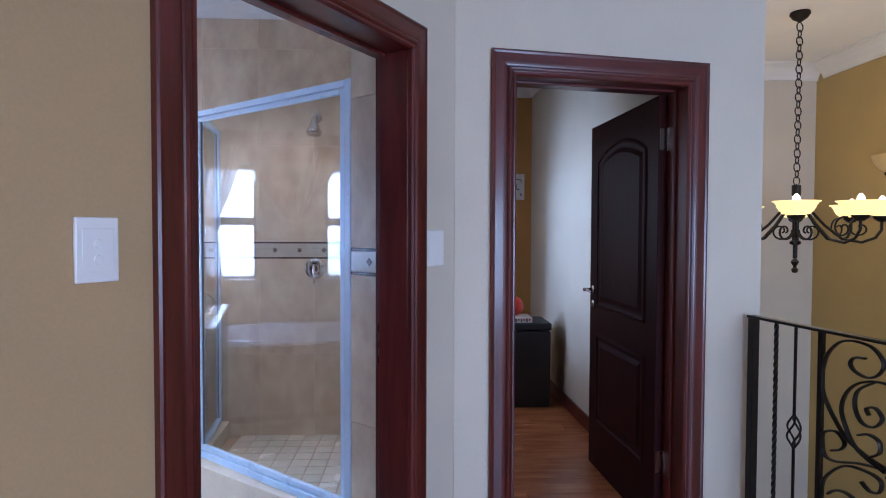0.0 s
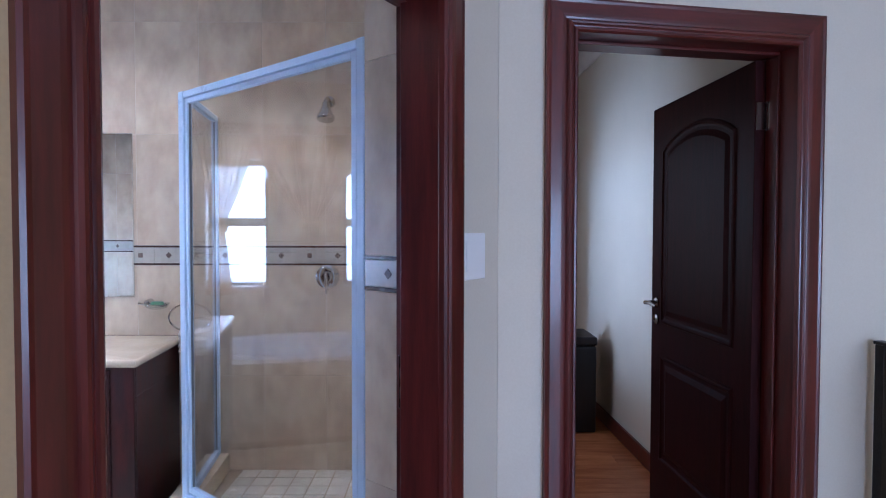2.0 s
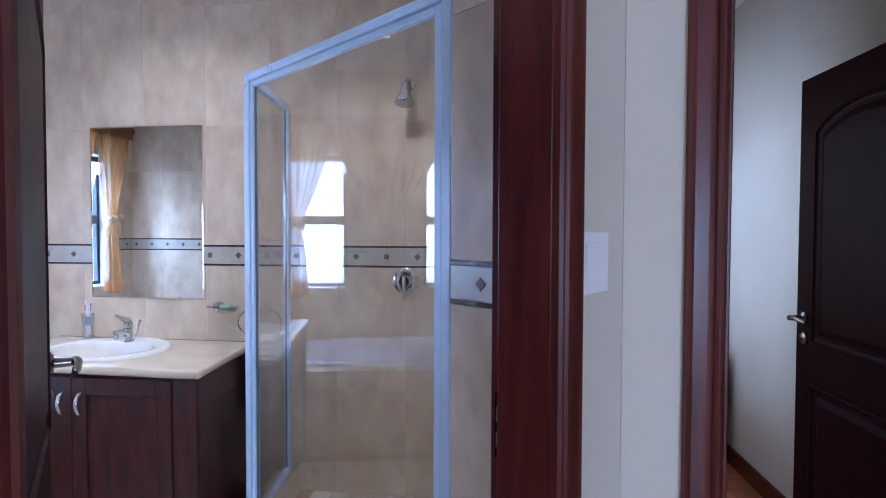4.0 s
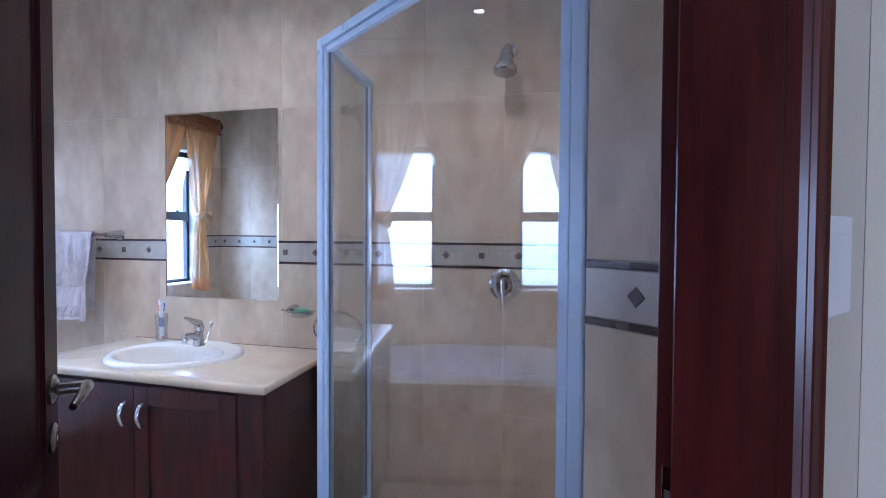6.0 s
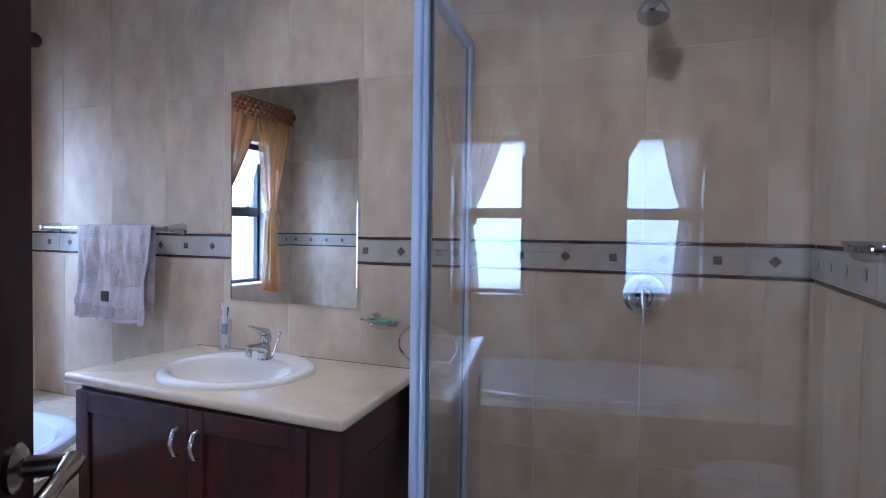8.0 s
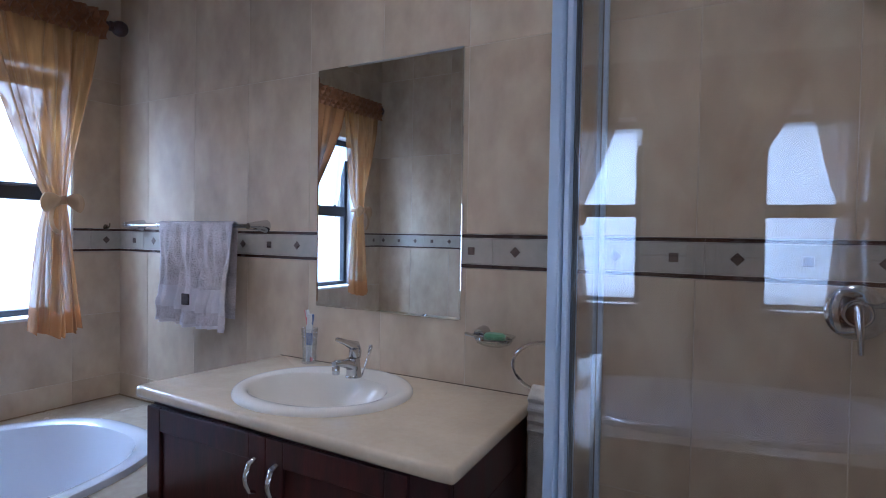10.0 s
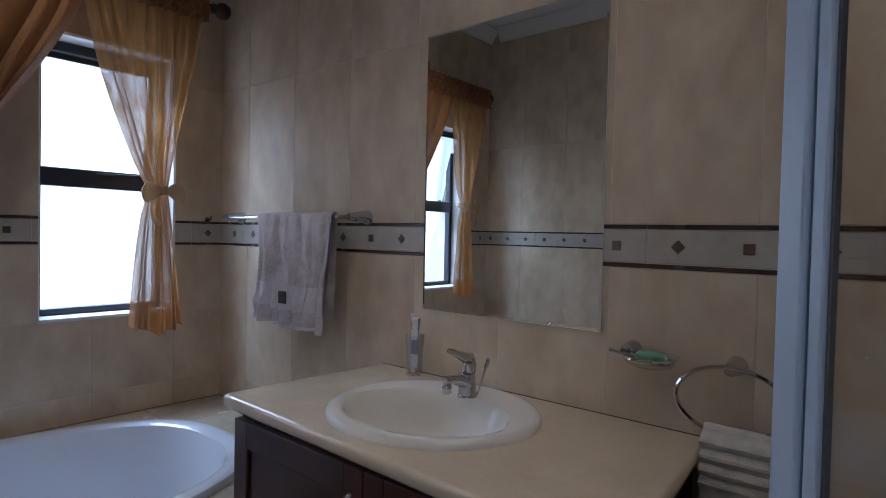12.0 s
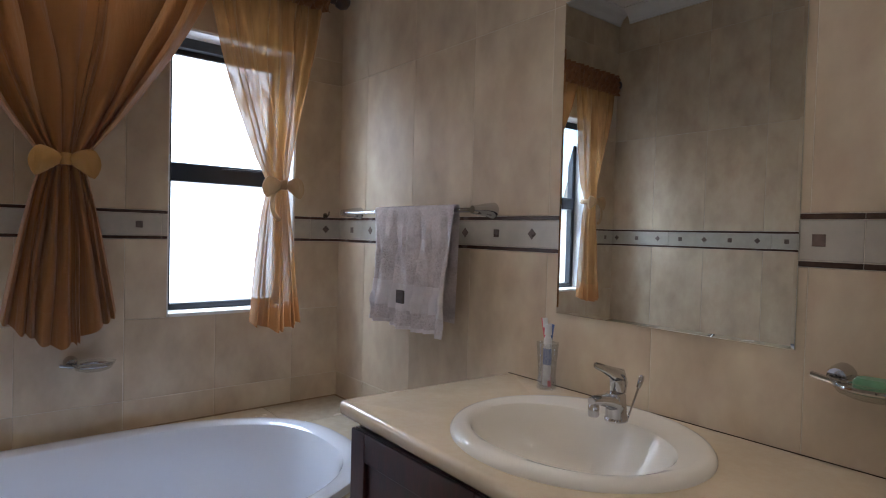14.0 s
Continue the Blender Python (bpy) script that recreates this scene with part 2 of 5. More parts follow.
M_BULB = glow_material("warm_bulb", (1.0, 0.9, 0.6), 1.6)
M_LAMP = glow_material("lamp_face", (1.0, 0.85, 0.62), 14.0)
M_SKYGLOW = glow_material("white_haze", (0.86, 0.94, 1.0), 2.2)
M_SCONCE = material("alabaster_sconce", (0.6, 0.45, 0.2), 0.4, scale=9, vary=0.15, bump=0.05)


# ---- mesh helpers ----
def link_mesh(name, bm, mat, parent=None, label="", smooth=False):
    me = bpy.data.meshes.new(name)
    bmesh.ops.recalc_face_normals(bm, faces=bm.faces[:])
    bm.to_mesh(me)
    bm.free()
    me.materials.append(mat)
    if smooth:
        for p in me.polygons:
            p.use_smooth = True
        me.set_sharp_from_angle(angle=radians(40))
    ob = new(name, me)
    if parent:
        ob.parent = parent
    if label:
        ob["label"] = label
    return ob


def part(name, bm, mat, parent, label="", smooth=False):
    return link_mesh(name, bm, mat, parent, label, smooth)


def thing(name, m, label, category, group="", kind=""):
    ob = new(name)
    ob.empty_display_size = 0.1
    ob.matrix_world = m
    return tagged(ob, label, category, group, kind)


def box(bm, a, b, bevel=0.0, m=None):
    x0, y0, z0 = a
    x1, y1, z1 = b
    made = bmesh.ops.create_cube(bm, size=1)["verts"]
    bmesh.ops.scale(bm, vec=(x1 - x0, y1 - y0, z1 - z0), verts=made)
    bmesh.ops.translate(bm, vec=((x0 + x1) / 2, (y0 + y1) / 2, (z0 + z1) / 2), verts=made)
    if bevel:
        edges = list({e for v in made for e in v.link_edges})
        got = bmesh.ops.bevel(bm, geom=edges, offset=bevel, segments=2, affect="EDGES", profile=0.5)
        made = list({v for f in got["faces"] for v in f.verts} | {v for v in made if v.is_valid})
    if m is not None:
        bmesh.ops.transform(bm, matrix=m, verts=made)
    return bm


def boxed(a, b, bevel=0.0, m=None):
    return box(bmesh.new(), a, b, bevel, m)


def sweep(bm, pts, radius, sides=8, closed=False, caps=True, flat=1.0):
    """A round (or flattened) bar along a line of points; radius may be a list."""
    pts = [Vector(p) for p in pts]
    n = len(pts)
    rings, up = [], None
    for i, p in enumerate(pts):
        a = pts[(i - 1) % n] if closed or i else p
        b = pts[(i + 1) % n] if closed or i < n - 1 else p
        d = (b - a).normalized()
        if up is None:
            up = Vector((0, 0, 1)) if abs(d.z) < 0.9 else Vector((1, 0, 0))
        side = d.cross(up)
        side.normalize()
        up = side.cross(d).normalized()
        r = radius[i] if isinstance(radius, (list, tuple)) else radius
        rings.append([bm.verts.new(p + side * (math.cos(2 * math.pi * k / sides) * r) + up * (math.sin(2 * math.pi * k / sides) * r * flat)) for k in range(sides)])
    for i in range(n if closed else n - 1):
        r0, r1 = rings[i], rings[(i + 1) % n]
        for k in range(sides):
            bm.faces.new((r0[k], r0[(k + 1) % sides], r1[(k + 1) % sides], r1[k]))
    if caps and not closed:
        bm.faces.new(rings[0])
        bm.faces.new(rings[-1])
    return bm


def lathe(bm, profile, sides=24, m=None):
    """Turns (radius, height) pairs round z."""
    rings = []
    for r, z in profile:
        if r < 1e-5:
            rings.append([bm.verts.new((0, 0, z))])
        else:
            rings.append([bm.verts.new((math.cos(2 * math.pi * k / sides) * r, math.sin(2 * math.pi * k / sides) * r, z)) for k in range(sides)])
    for r0, r1 in zip(rings, rings[1:]):
        for k in range(sides):
            q = [r0[k % len(r0)], r0[(k + 1) % len(r0)], r1[(k + 1) % len(r1)], r1[k % len(r1)]]
            q = list(dict.fromkeys(q))
            if len(q) > 2:
                bm.faces.new(q)
    if m is not None:
        bmesh.ops.transform(bm, matrix=m, verts=[v for r in rings for v in r])
    return bm


def prism(bm, poly, z0, z1):
    """An upright block on a floor-plan polygon."""
    lo = [bm.verts.new((x, y, z0)) for x, y in poly]
    hi = [bm.verts.new((x, y, z1)) for x, y in poly]
    bm.faces.new(lo)
    bm.faces.new(hi)
    for i in range(len(poly)):
        j = (i + 1) % len(poly)
        bm.faces.new((lo[i], lo[j], hi[j], hi[i]))
    return bm


def oval(a, b, z, n=64, power=2.0, cx=0.0, cy=0.0):
    out = []
    for k in range(n):
        t = 2 * math.pi * k / n
        c, s = math.cos(t), math.sin(t)
        out.append((cx + a * math.copysign(abs(c) ** (2 / power), c), cy + b * math.copysign(abs(s) ** (2 / power), s), z))
    return out


def loft(bm, loops, cap_first=False, cap_last=False):
    rings = [[bm.verts.new(p) for p in lp] for lp in loops]
    n = len(rings[0])
    for r0, r1 in zip(rings, rings[1:]):
        for k in range(n):
            bm.faces.new((r0[k], r0[(k + 1) % n], r1[(k + 1) % n], r1[k]))
    if cap_first:
        bm.faces.new(rings[0])
    if cap_last:
        bm.faces.new(rings[-1])
    return bm


def sheet(bm, rows):
    grid = [[bm.verts.new(p) for p in r] for r in rows]
    for a, b in zip(grid, grid[1:]):
        for i in range(len(a) - 1):
            bm.faces.new((a[i], a[i + 1], b[i + 1], b[i]))
    return bm


def structure(name, bm, mat, label, category, smooth=False):
    return tagged(link_mesh(name, bm, mat, smooth=smooth), label, category, kind="structure")


def along(origin, degrees):
    """A wall's own frame: x along it, y into it, z up."""
    return pose(origin[0], origin[1], 0, 0, 0, degrees)


# ---- the large structure ----
CEIL = 2.76
XL, XR, YB, YF = -3.56, -0.255, 3.6, 1.53        # faces of the bathroom walls
D1 = along((-0.625, 1.255), 57.64)                 # landing face of the bathroom door wall, y runs into the bathroom
D1T, D1A, D1B, DTOP = 0.172, 0.107, 1.014, 2.045      # its thickness and opening
D2 = along((0.075, 2.36), 9.7)                     # landing face of the bedroom door wall
D2T, D2A, D2B = 0.17, 0.25, 1.037
D2END = 1.428

# floors
structure("floor_bathroom", prism(bmesh.new(), [(-3.9, 1.2), (-0.9, 1.2), (-0.55, 1.55), (-0.1, 2.2), (-0.1, 3.8), (-3.9, 3.8)], -0.12, -0.006), M_GROUT, "beige tiled bathroom floor with grout joints", "floor")
p2 = lambda s, n, m: tuple((m @ Vector((s, n, 0)))[:2])
structure("floor_landing", prism(bmesh.new(), [p2(-1.9, 0.1, D1), p2(1.3, 0.1, D1), p2(0.0, 0.12, D2), p2(D2END, 0.12, D2), p2(D2END + 0.05, -3.9, D2), (-3.0, -1.7), (-3.0, -0.45)], -0.3, 0.0), M_LAMINATE, "polished red wood landing floor", "floor")
structure("floor_bedroom", prism(bmesh.new(), [p2(0.0, 0.05, D2), p2(D2END, 0.121, D2), (1.3, 6.0), (-0.1, 6.0), (-0.1, 2.5)], -0.2, -0.012), M_LAMINATE, "polished red wood strip bedroom floor", "floor")
structure("floor_stairwell", prism(bmesh.new(), [(1.2, -1.8), (3.6, -1.8), (3.6, 5.2), (1.2, 5.2)], -3.0, -2.8), M_FLOORTILE, "pale tiled hall floor below the stairwell", "floor")
structure("ceiling", prism(bmesh.new(), [(-4.0, -2.0), (3.8, -2.0), (3.8, 6.2), (-4.0, 6.2)], CEIL + 0.1, CEIL + 0.25), M_WHITE, "smooth white plaster ceiling", "ceiling")
structure("ceiling_bathroom", prism(bmesh.new(), [(XL - 0.1, 1.25), (-0.8, 1.25), (-0.12, 2.3), (-0.12, YB + 0.1), (XL - 0.1, YB + 0.1)], CEIL, CEIL + 0.09), M_WHITE, "white plaster bathroom ceiling", "ceiling")

# bathroom shell: the wall behind the basin, the window wall, the shower wall and the wall facing the mirror
wall_back = structure("wall_north", boxed((XL - 0.2, YB - 0.0055, -0.1), (-0.1, YB + 0.15, CEIL + 0.1)), M_GROUT, "beige marbled tiled bathroom wall with a decorative border", "wall")
WINS = [(2.887, 3.382, 0.952, 2.025), (1.8, 2.28, 0.952, 2.025)]
bm = bmesh.new()
for a, b, c, d in ((YF - 0.2, YB - 0.006, -0.1, 0.952), (YF - 0.2, YB - 0.006, 2.025, CEIL + 0.1), (YF - 0.2, 1.8, 0.952, 2.025), (2.28, 2.887, 0.952, 2.025), (3.382, YB - 0.006, 0.952, 2.025)):
    box(bm, (XL - 0.22, a, c), (XL + 0.0055, b, d))
wall_win = structure("wall_west", bm, M_GROUT, "beige marbled tiled wall with two windows above the bath", "wall")
wall_right = structure("wall_east", boxed((XR - 0.0055, 2.385, -0.1), (-0.1, YB - 0.006, CEIL + 0.1)), M_GROUT, "beige marbled tiled shower wall", "wall")
wall_front = structure("wall_south", boxed((XL - 0.2, YF - 0.15, -0.1), (-0.84, YF + 0.0055, CEIL + 0.1)), M_GROUT, "beige marbled tiled wall facing the mirror", "wall")

PA, PB = (-0.215, 2.222), (-0.327, 2.3168)
pier = structure("wall_pier", prism(bmesh.new(), [PA, PB, (-0.262, 2.42), (-0.1, 2.42), (-0.1, 2.3)], -0.1, CEIL + 0.1), M_GROUT, "beige marbled tiled wall return between door and shower", "wall")
# opening added in this unseen wall to hold the bedroom lamp
bm = bmesh.new()
for a, b, c, d in ((3.76, 3.95, -0.3, CEIL + 0.2), (4.95, 6.08, -0.3, CEIL + 0.2), (3.95, 4.95, -0.3, 0.92), (3.95, 4.95, 2.08, CEIL + 0.2)):
    box(bm, (-0.22, a, c), (-0.1, b, d))
structure("wall_bedroom_left", bm, M_PAINT, "unseen cream painted bedroom wall with an opening added for a lamp", "wall")
# bright overcast sky beyond the bathroom windows
structure("backdrop", boxed((-5.65, -1.5, -2.0), (-5.6, 6.5, 5.0)), M_SKYGLOW, "bright white hazy sky outside the windows", "sky")

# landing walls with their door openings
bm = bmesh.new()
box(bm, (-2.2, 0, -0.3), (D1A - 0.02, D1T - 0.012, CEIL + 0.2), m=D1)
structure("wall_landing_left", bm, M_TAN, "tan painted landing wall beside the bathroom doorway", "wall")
bm = bmesh.new()
box(bm, (D1B + 0.02, 0, -0.3), (1.31, D1T - 0.012, CEIL + 0.2), m=D1)
box(bm, (D1A - 0.02, 0, DTOP + 0.02), (D1B + 0.02, D1T - 0.012, CEIL + 0.2), m=D1)
structure("wall_landing", bm, M_PAINT, "cream painted landing wall with a bathroom doorway", "wall")
bm = bmesh.new()
box(bm, (0.002, 0, -0.3), (D2A - 0.02, D2T, CEIL + 0.2), m=D2)
box(bm, (D2B + 0.02, 0, -0.3), (D2END, D2T, CEIL + 0.2), m=D2)
box(bm, (D2A - 0.02, 0, DTOP + 0.02), (D2B + 0.02, D2T, CEIL + 0.2), m=D2)
structure("wall_bedroom", bm, M_PAINT, "cream painted landing wall with a bedroom doorway", "wall")
# bedroom shell
e = p2(D2END, D2T, D2)
structure("wall_bedroom_side", prism(bmesh.new(), [(1.2, e[1] - 0.02), (e[0], e[1]), (1.44, 5.9), (1.075, 5.9)], -0.3, CEIL + 0.2), M_PAINT, "pale cream bedroom wall beside the open door", "wall")
structure("wall_bedroom_end", boxed((-0.1, 5.9, -0.3), (1.12, 6.08, CEIL + 0.2)), M_ORANGE, "amber painted bedroom end wall", "wall")
# stairwell shell
structure("wall_stairwell_end", boxed((1.45, 5.0, -2.9), (3.55, 5.15, CEIL + 0.2)), M_PAINT, "cream painted stairwell wall", "wall")
structure("wall_stairwell_side", boxed((3.4, -1.8, -2.9), (3.55, 5.0, CEIL + 0.2)), M_OCHRE, "ochre painted stairwell wall", "wall")
structure("wall_under_bedroom", prism(bmesh.new(), [(1.3, 2.6), (e[0], e[1]), (1.44, 5.0), (1.3, 5.0)], -2.9, -0.301), M_PAINT, "cream painted wall below the bedroom", "wall")
# unseen wall; two openings added to hold the landing and stairwell lamps
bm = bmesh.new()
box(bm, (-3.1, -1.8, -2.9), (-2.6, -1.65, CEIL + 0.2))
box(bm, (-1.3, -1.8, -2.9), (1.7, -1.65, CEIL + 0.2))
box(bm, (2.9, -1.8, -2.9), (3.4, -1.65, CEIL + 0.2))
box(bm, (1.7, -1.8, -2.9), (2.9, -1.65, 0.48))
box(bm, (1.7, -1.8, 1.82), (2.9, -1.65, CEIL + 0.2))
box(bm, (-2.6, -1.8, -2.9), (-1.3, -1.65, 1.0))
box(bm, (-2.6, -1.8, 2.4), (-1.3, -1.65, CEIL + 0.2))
structure("wall_landing_rear", bm, M_PAINT, "unseen cream painted rear landing wall with two openings added for lamps", "wall")
structure("wall_landing_corner", boxed((-2.95, -0.56, -0.3), (-1.76, -0.4, CEIL + 0.2)), M_PAINT, "cream painted landing wall", "wall")
structure("wall_landing_side", boxed((-3.1, -1.65, -0.3), (-2.95, -0.4, CEIL + 0.2)), M_PAINT, "cream painted landing side wall", "wall")


# cornices
def cornice(name, a, b, inward, z, size=0.085):
    """A coved moulding along a wall's top from a to b."""
    d = Vector((b[0] - a[0], b[1] - a[1], 0))
    inn = Vector((inward[0], inward[1], 0)).normalized() * size
    prof = [(0, 0), (0, -1), (0.12, -1), (0.14, -0.86), (0.3, -0.6), (0.6, -0.3), (0.86, -0.14), (1, -0.12), (1, 0)]
    bm = bmesh.new()
    loops = []
    for base in (Vector((a[0], a[1], z)), Vector((a[0], a[1], z)) + d):
        loops.append([tuple(base + inn * u + Vector((0, 0, size * v))) for u, v in prof])
    loft(bm, loops, True, True)
    return structure(name, bm, M_WHITE, "white coved plaster cornice", "cornice")


cornice("cornice", (1.5, 4.998), (3.4, 4.998), (0, -1), CEIL + 0.1, 0.13)
cornice("cornice", (3.398, -1.6), (3.398, 4.9), (-1, 0), CEIL + 0.1, 0.13)
cornice("cornice", (1.07, 5.88), (1.2, 2.9), (-1, 0), CEIL + 0.1, 0.1)
cornice("cornice", (-0.09, 5.898), (1.06, 5.898), (0, -1), CEIL + 0.1, 0.1)
cornice("cornice", (XL + 0.009, YF), (XL + 0.009, YB), (1, 0), CEIL)
cornice("cornice", (XL + 0.09, YF + 0.009), (-0.8, YF + 0.009), (0, 1), CEIL)
cornice("cornice", (XL + 0.09, YB - 0.009), (XR, YB - 0.009), (0, -1), CEIL)


# ---- doors: lining, architrave and leaf ----
def architrave(name, m, s0, s1, h, width, label):
    prof = [(-0.004, 0.0), (-0.004, 0.016), (0.002, 0.023), (0.008, 0.023), (0.012, 0.019), (0.015, 0.02), (0.02, 0.026), (0.026, 0.027), (0.032, 0.022), (0.035, 0.0165), (0.041, 0.018), (0.05, 0.019), (0.085, 0.019), (0.093, 0.0215), (0.1, 0.019), (0.1, 0.0)]
    k = width / 0.1
    ob = thing(name, m, label, "door frame", kind="structure")
    legs = (("jamb_casing", lambda a: (s0 - a, 0.0), lambda a: (s0 - a, h + a), M_MAHOG), ("head_casing", lambda a: (s0 - a, h + a), lambda a: (s1 + a, h + a), M_MAHOGH), ("jamb_casing", lambda a: (s1 + a, h + a), lambda a: (s1 + a, 0.0), M_MAHOG))
    for nm, f, g, mat in legs:
        bm = bmesh.new()
        loops = []
        for fn in (f, g):
            loops.append([(fn(a * k)[0], -p, fn(a * k)[1]) for a, p in prof])
        loft(bm, loops, True, True)
        part(nm, bm, mat, ob)
    return ob


def lining(ob, s0, s1, h, depth, stop):
    for nm, a, b, mat in (("lining_jamb", (s0 - 0.02, 0.001, 0), (s0, depth, h), M_MAHOG), ("lining_jamb", (s1, 0.001, 0), (s1 + 0.02, depth, h), M_MAHOG), ("lining_head", (s0 - 0.02, 0.001, h), (s1 + 0.02, depth, h + 0.02), M_MAHOGH)):
        part(nm, boxed(a, b, 0.002), mat, ob)
    for nm, a, b, mat in (("door_stop", (s0, stop - 0.04, 0), (s0 + 0.012, stop, h - 0.012), M_MAHOG), ("door_stop", (s1 - 0.012, stop - 0.04, 0), (s1, stop, h - 0.012), M_MAHOG), ("door_stop", (s0, stop - 0.04, h - 0.012), (s1, stop, h), M_MAHOGH)):
        part(nm, boxed(a, b, 0.003), mat, ob)


D1S = 0.974                                        # face of the rebated lock jamb
frame_1 = architrave("door_frame_1", D1, D1A, D1S, DTOP, 0.096, "varnished red mahogany frame round the bathroom doorway")
lining(frame_1, D1A, D1B, DTOP, D1T, D1T - 0.03)
part("lock_rebate", boxed((D1S, 0.001, 0), (D1B - 0.0125, D1T - 0.042, DTOP - 0.0005), 0.004), M_MAHOG, frame_1)
frame_2 = architrave("door_frame_2", D2, D2A, D2B, DTOP, 0.1, "varnished red mahogany frame round the bedroom doorway")
lining(frame_2, D2A, D2B, DTOP, D2T + 0.012, 0.108)
for zz in (0.34, 1.835):
    part("hinge_plate", boxed((D2B - 0.0025, 0.109, zz - 0.05), (D2B - 0.0002, 0.147, zz + 0.05), 0.0008), M_CHROME, frame_2, "bright steel hinge plate")
# strike plate in the bathroom frame
sp = thing("strike_plate", D1 @ pose(D1B, 0.148, 0.99), "chrome strike plate set in the door frame", "strike plate")
bm = boxed((-0.004, -0.012, -0.075), (0.0, 0.012, 0.075), 0.0015)
part("plate", bm, M_CHROME, sp)
# dark patches on the plate stand for the shade inside its latch holes
for zz in (-0.03, 0.025):
    part("latch_hole", boxed((-0.0055, -0.007, zz - 0.016), (-0.0035, 0.007, zz + 0.016)), M_GASKET, sp)


def panel_outline(x0, x1, z0, z1, rise, n=14):
    pts = [(x0, z0), (x1, z0), (x1, z1)]
    if rise:
        for k in range(1, n):
            t = k / n
            pts.append((x1 + (x0 - x1) * t, z1 + rise * math.sin(math.pi * t) ** 0.75))
    pts.append((x0, z1))
    return pts


def inset(pts, d):
    cx = sum(p[0] for p in pts) / len(pts)
    n = len(pts)
    out = []
    for i in range(n):
        a, p, b = (Vector(pts[j % n]) for j in (i - 1, i, i + 1))
        d1, d2 = (p - a).normalized(), (b - p).normalized()
        n1, n2 = Vector((-d1.y, d1.x)), Vector((-d2.y, d2.x))
        mm = (n1 + n2).normalized()
        out.append(tuple(p + mm * (d / max(0.4, mm.dot(n1)))))
    return out


def door_leaf(name, m, width, height, label, hz):
    """Hinge edge at x = 0, leaf along +x, thickness along y, two raised panels, the upper one arched."""
    ob = thing(name, m, label, "door", kind="structure")
    part("leaf", boxed((0, -0.02, 0.008), (width, 0.02, height), 0.003), M_DOOR, ob)
    st = 0.115
    for x0, x1, z0, z1, rise in ((st, width - st, 0.285, 0.815, 0), (st, width - st, 0.968, height - 0.222, 0.088)):
        out = panel_outline(x0, x1, z0, z1, rise)
        for side in (-1, 1):
            bm = bmesh.new()
            steps = [(0.0, 0.0195), (0.004, 0.0275), (0.014, 0.029), (0.022, 0.0225), (0.03, 0.0205)]
            loft(bm, [[(x, side * h, z) for x, z in inset(out, d)] for d, h in steps])
            part("panel_moulding", bm, M_DOOR, ob)
            bm = bmesh.new()
            loft(bm, [[(x, side * h, z) for x, z in inset(out, d)] for d, h in ((0.042, 0.0195), (0.07, 0.0275))], False, True)
            part("panel_field", bm, M_DOOR, ob)
    for zz in (0.34, height - 0.2):
        h = part("hinge", boxed((-0.003, -0.019, zz - 0.05), (-0.0002, 0.016, zz + 0.05), 0.0008), M_CHROME, ob, "bright steel butt hinge")
        part("knuckle", sweep(bmesh.new(), [(-0.004, -0.026, zz - 0.052), (-0.004, -0.026, zz + 0.052)], 0.0065), M_CHROME, h)
    for side in (-1, 1):
        hx = width - 0.06
        lever = part("rose", lathe(bmesh.new(), [(0.0, 0.0), (0.026, 0.0), (0.026, 0.006), (0.02, 0.011), (0.012, 0.013), (0.011, 0.058), (0.0, 0.058)], 20, pose(hx, side * 0.02, hz, -90 * side)), M_BRASSY, ob, "satin nickel handle rose", True)
        pts = [(hx + 0.006, side * 0.074, hz), (hx - 0.02, side * 0.078, hz + 0.002), (hx - 0.055, side * 0.08, hz + 0.004), (hx - 0.085, side * 0.078, hz - 0.001), (hx - 0.11, side * 0.074, hz - 0.005)]
        part("lever", sweep(bmesh.new(), pts, [0.012, 0.011, 0.0085, 0.009, 0.006], 12), M_BRASSY, lever, "curved satin nickel lever", True)
        part("key_rose", lathe(bmesh.new(), [(0.0, 0.0), (0.026, 0.0), (0.026, 0.006), (0.018, 0.01), (0.006, 0.01), (0.005, 0.004), (0, 0.004)], 20, pose(hx, side * 0.02, hz - 0.085, -90 * side)), M_BRASSY, ob, "satin nickel keyhole rose", True)
    return ob


h1 = D1 @ Vector((D1A + 0.004, D1T + 0.016, 0))
door_leaf("door_1", pose(h1.x, h1.y, 0.0, 0, 0, math.degrees(math.atan2(2.157 - h1.y, -1.28 - h1.x)) + 0.5), 0.885, 2.03, "dark stained panelled bathroom door standing open", 1.11)
h2 = D2 @ Vector((D2B - 0.025, 0.134, 0))
door_leaf("door_2", pose(h2.x, h2.y, 0.0, 0, 0, 93.4), 0.865, 2.035, "dark stained arched panel bedroom door standing open", 1.065)


# ---- bathroom: bath, deck, vanity, shower ----
DECK = 0.557
TUBX, TUBY, TUBA, TUBB = -3.03, 2.55, 0.475, 0.795
# tiled bath surround with a hole for the bath
deck = thing("bath_surround", pose(XL, YF, 0), "beige tiled bath surround along the window wall", "bath surround", kind="structure")
bm = bmesh.new()
n = 72
hole = oval(TUBA - 0.02, TUBB - 0.02, DECK - 0.02, n, 2.6, TUBX - XL, TUBY - YF)
rect = []
X1, Y1 = -2.455 - XL, YB - YF
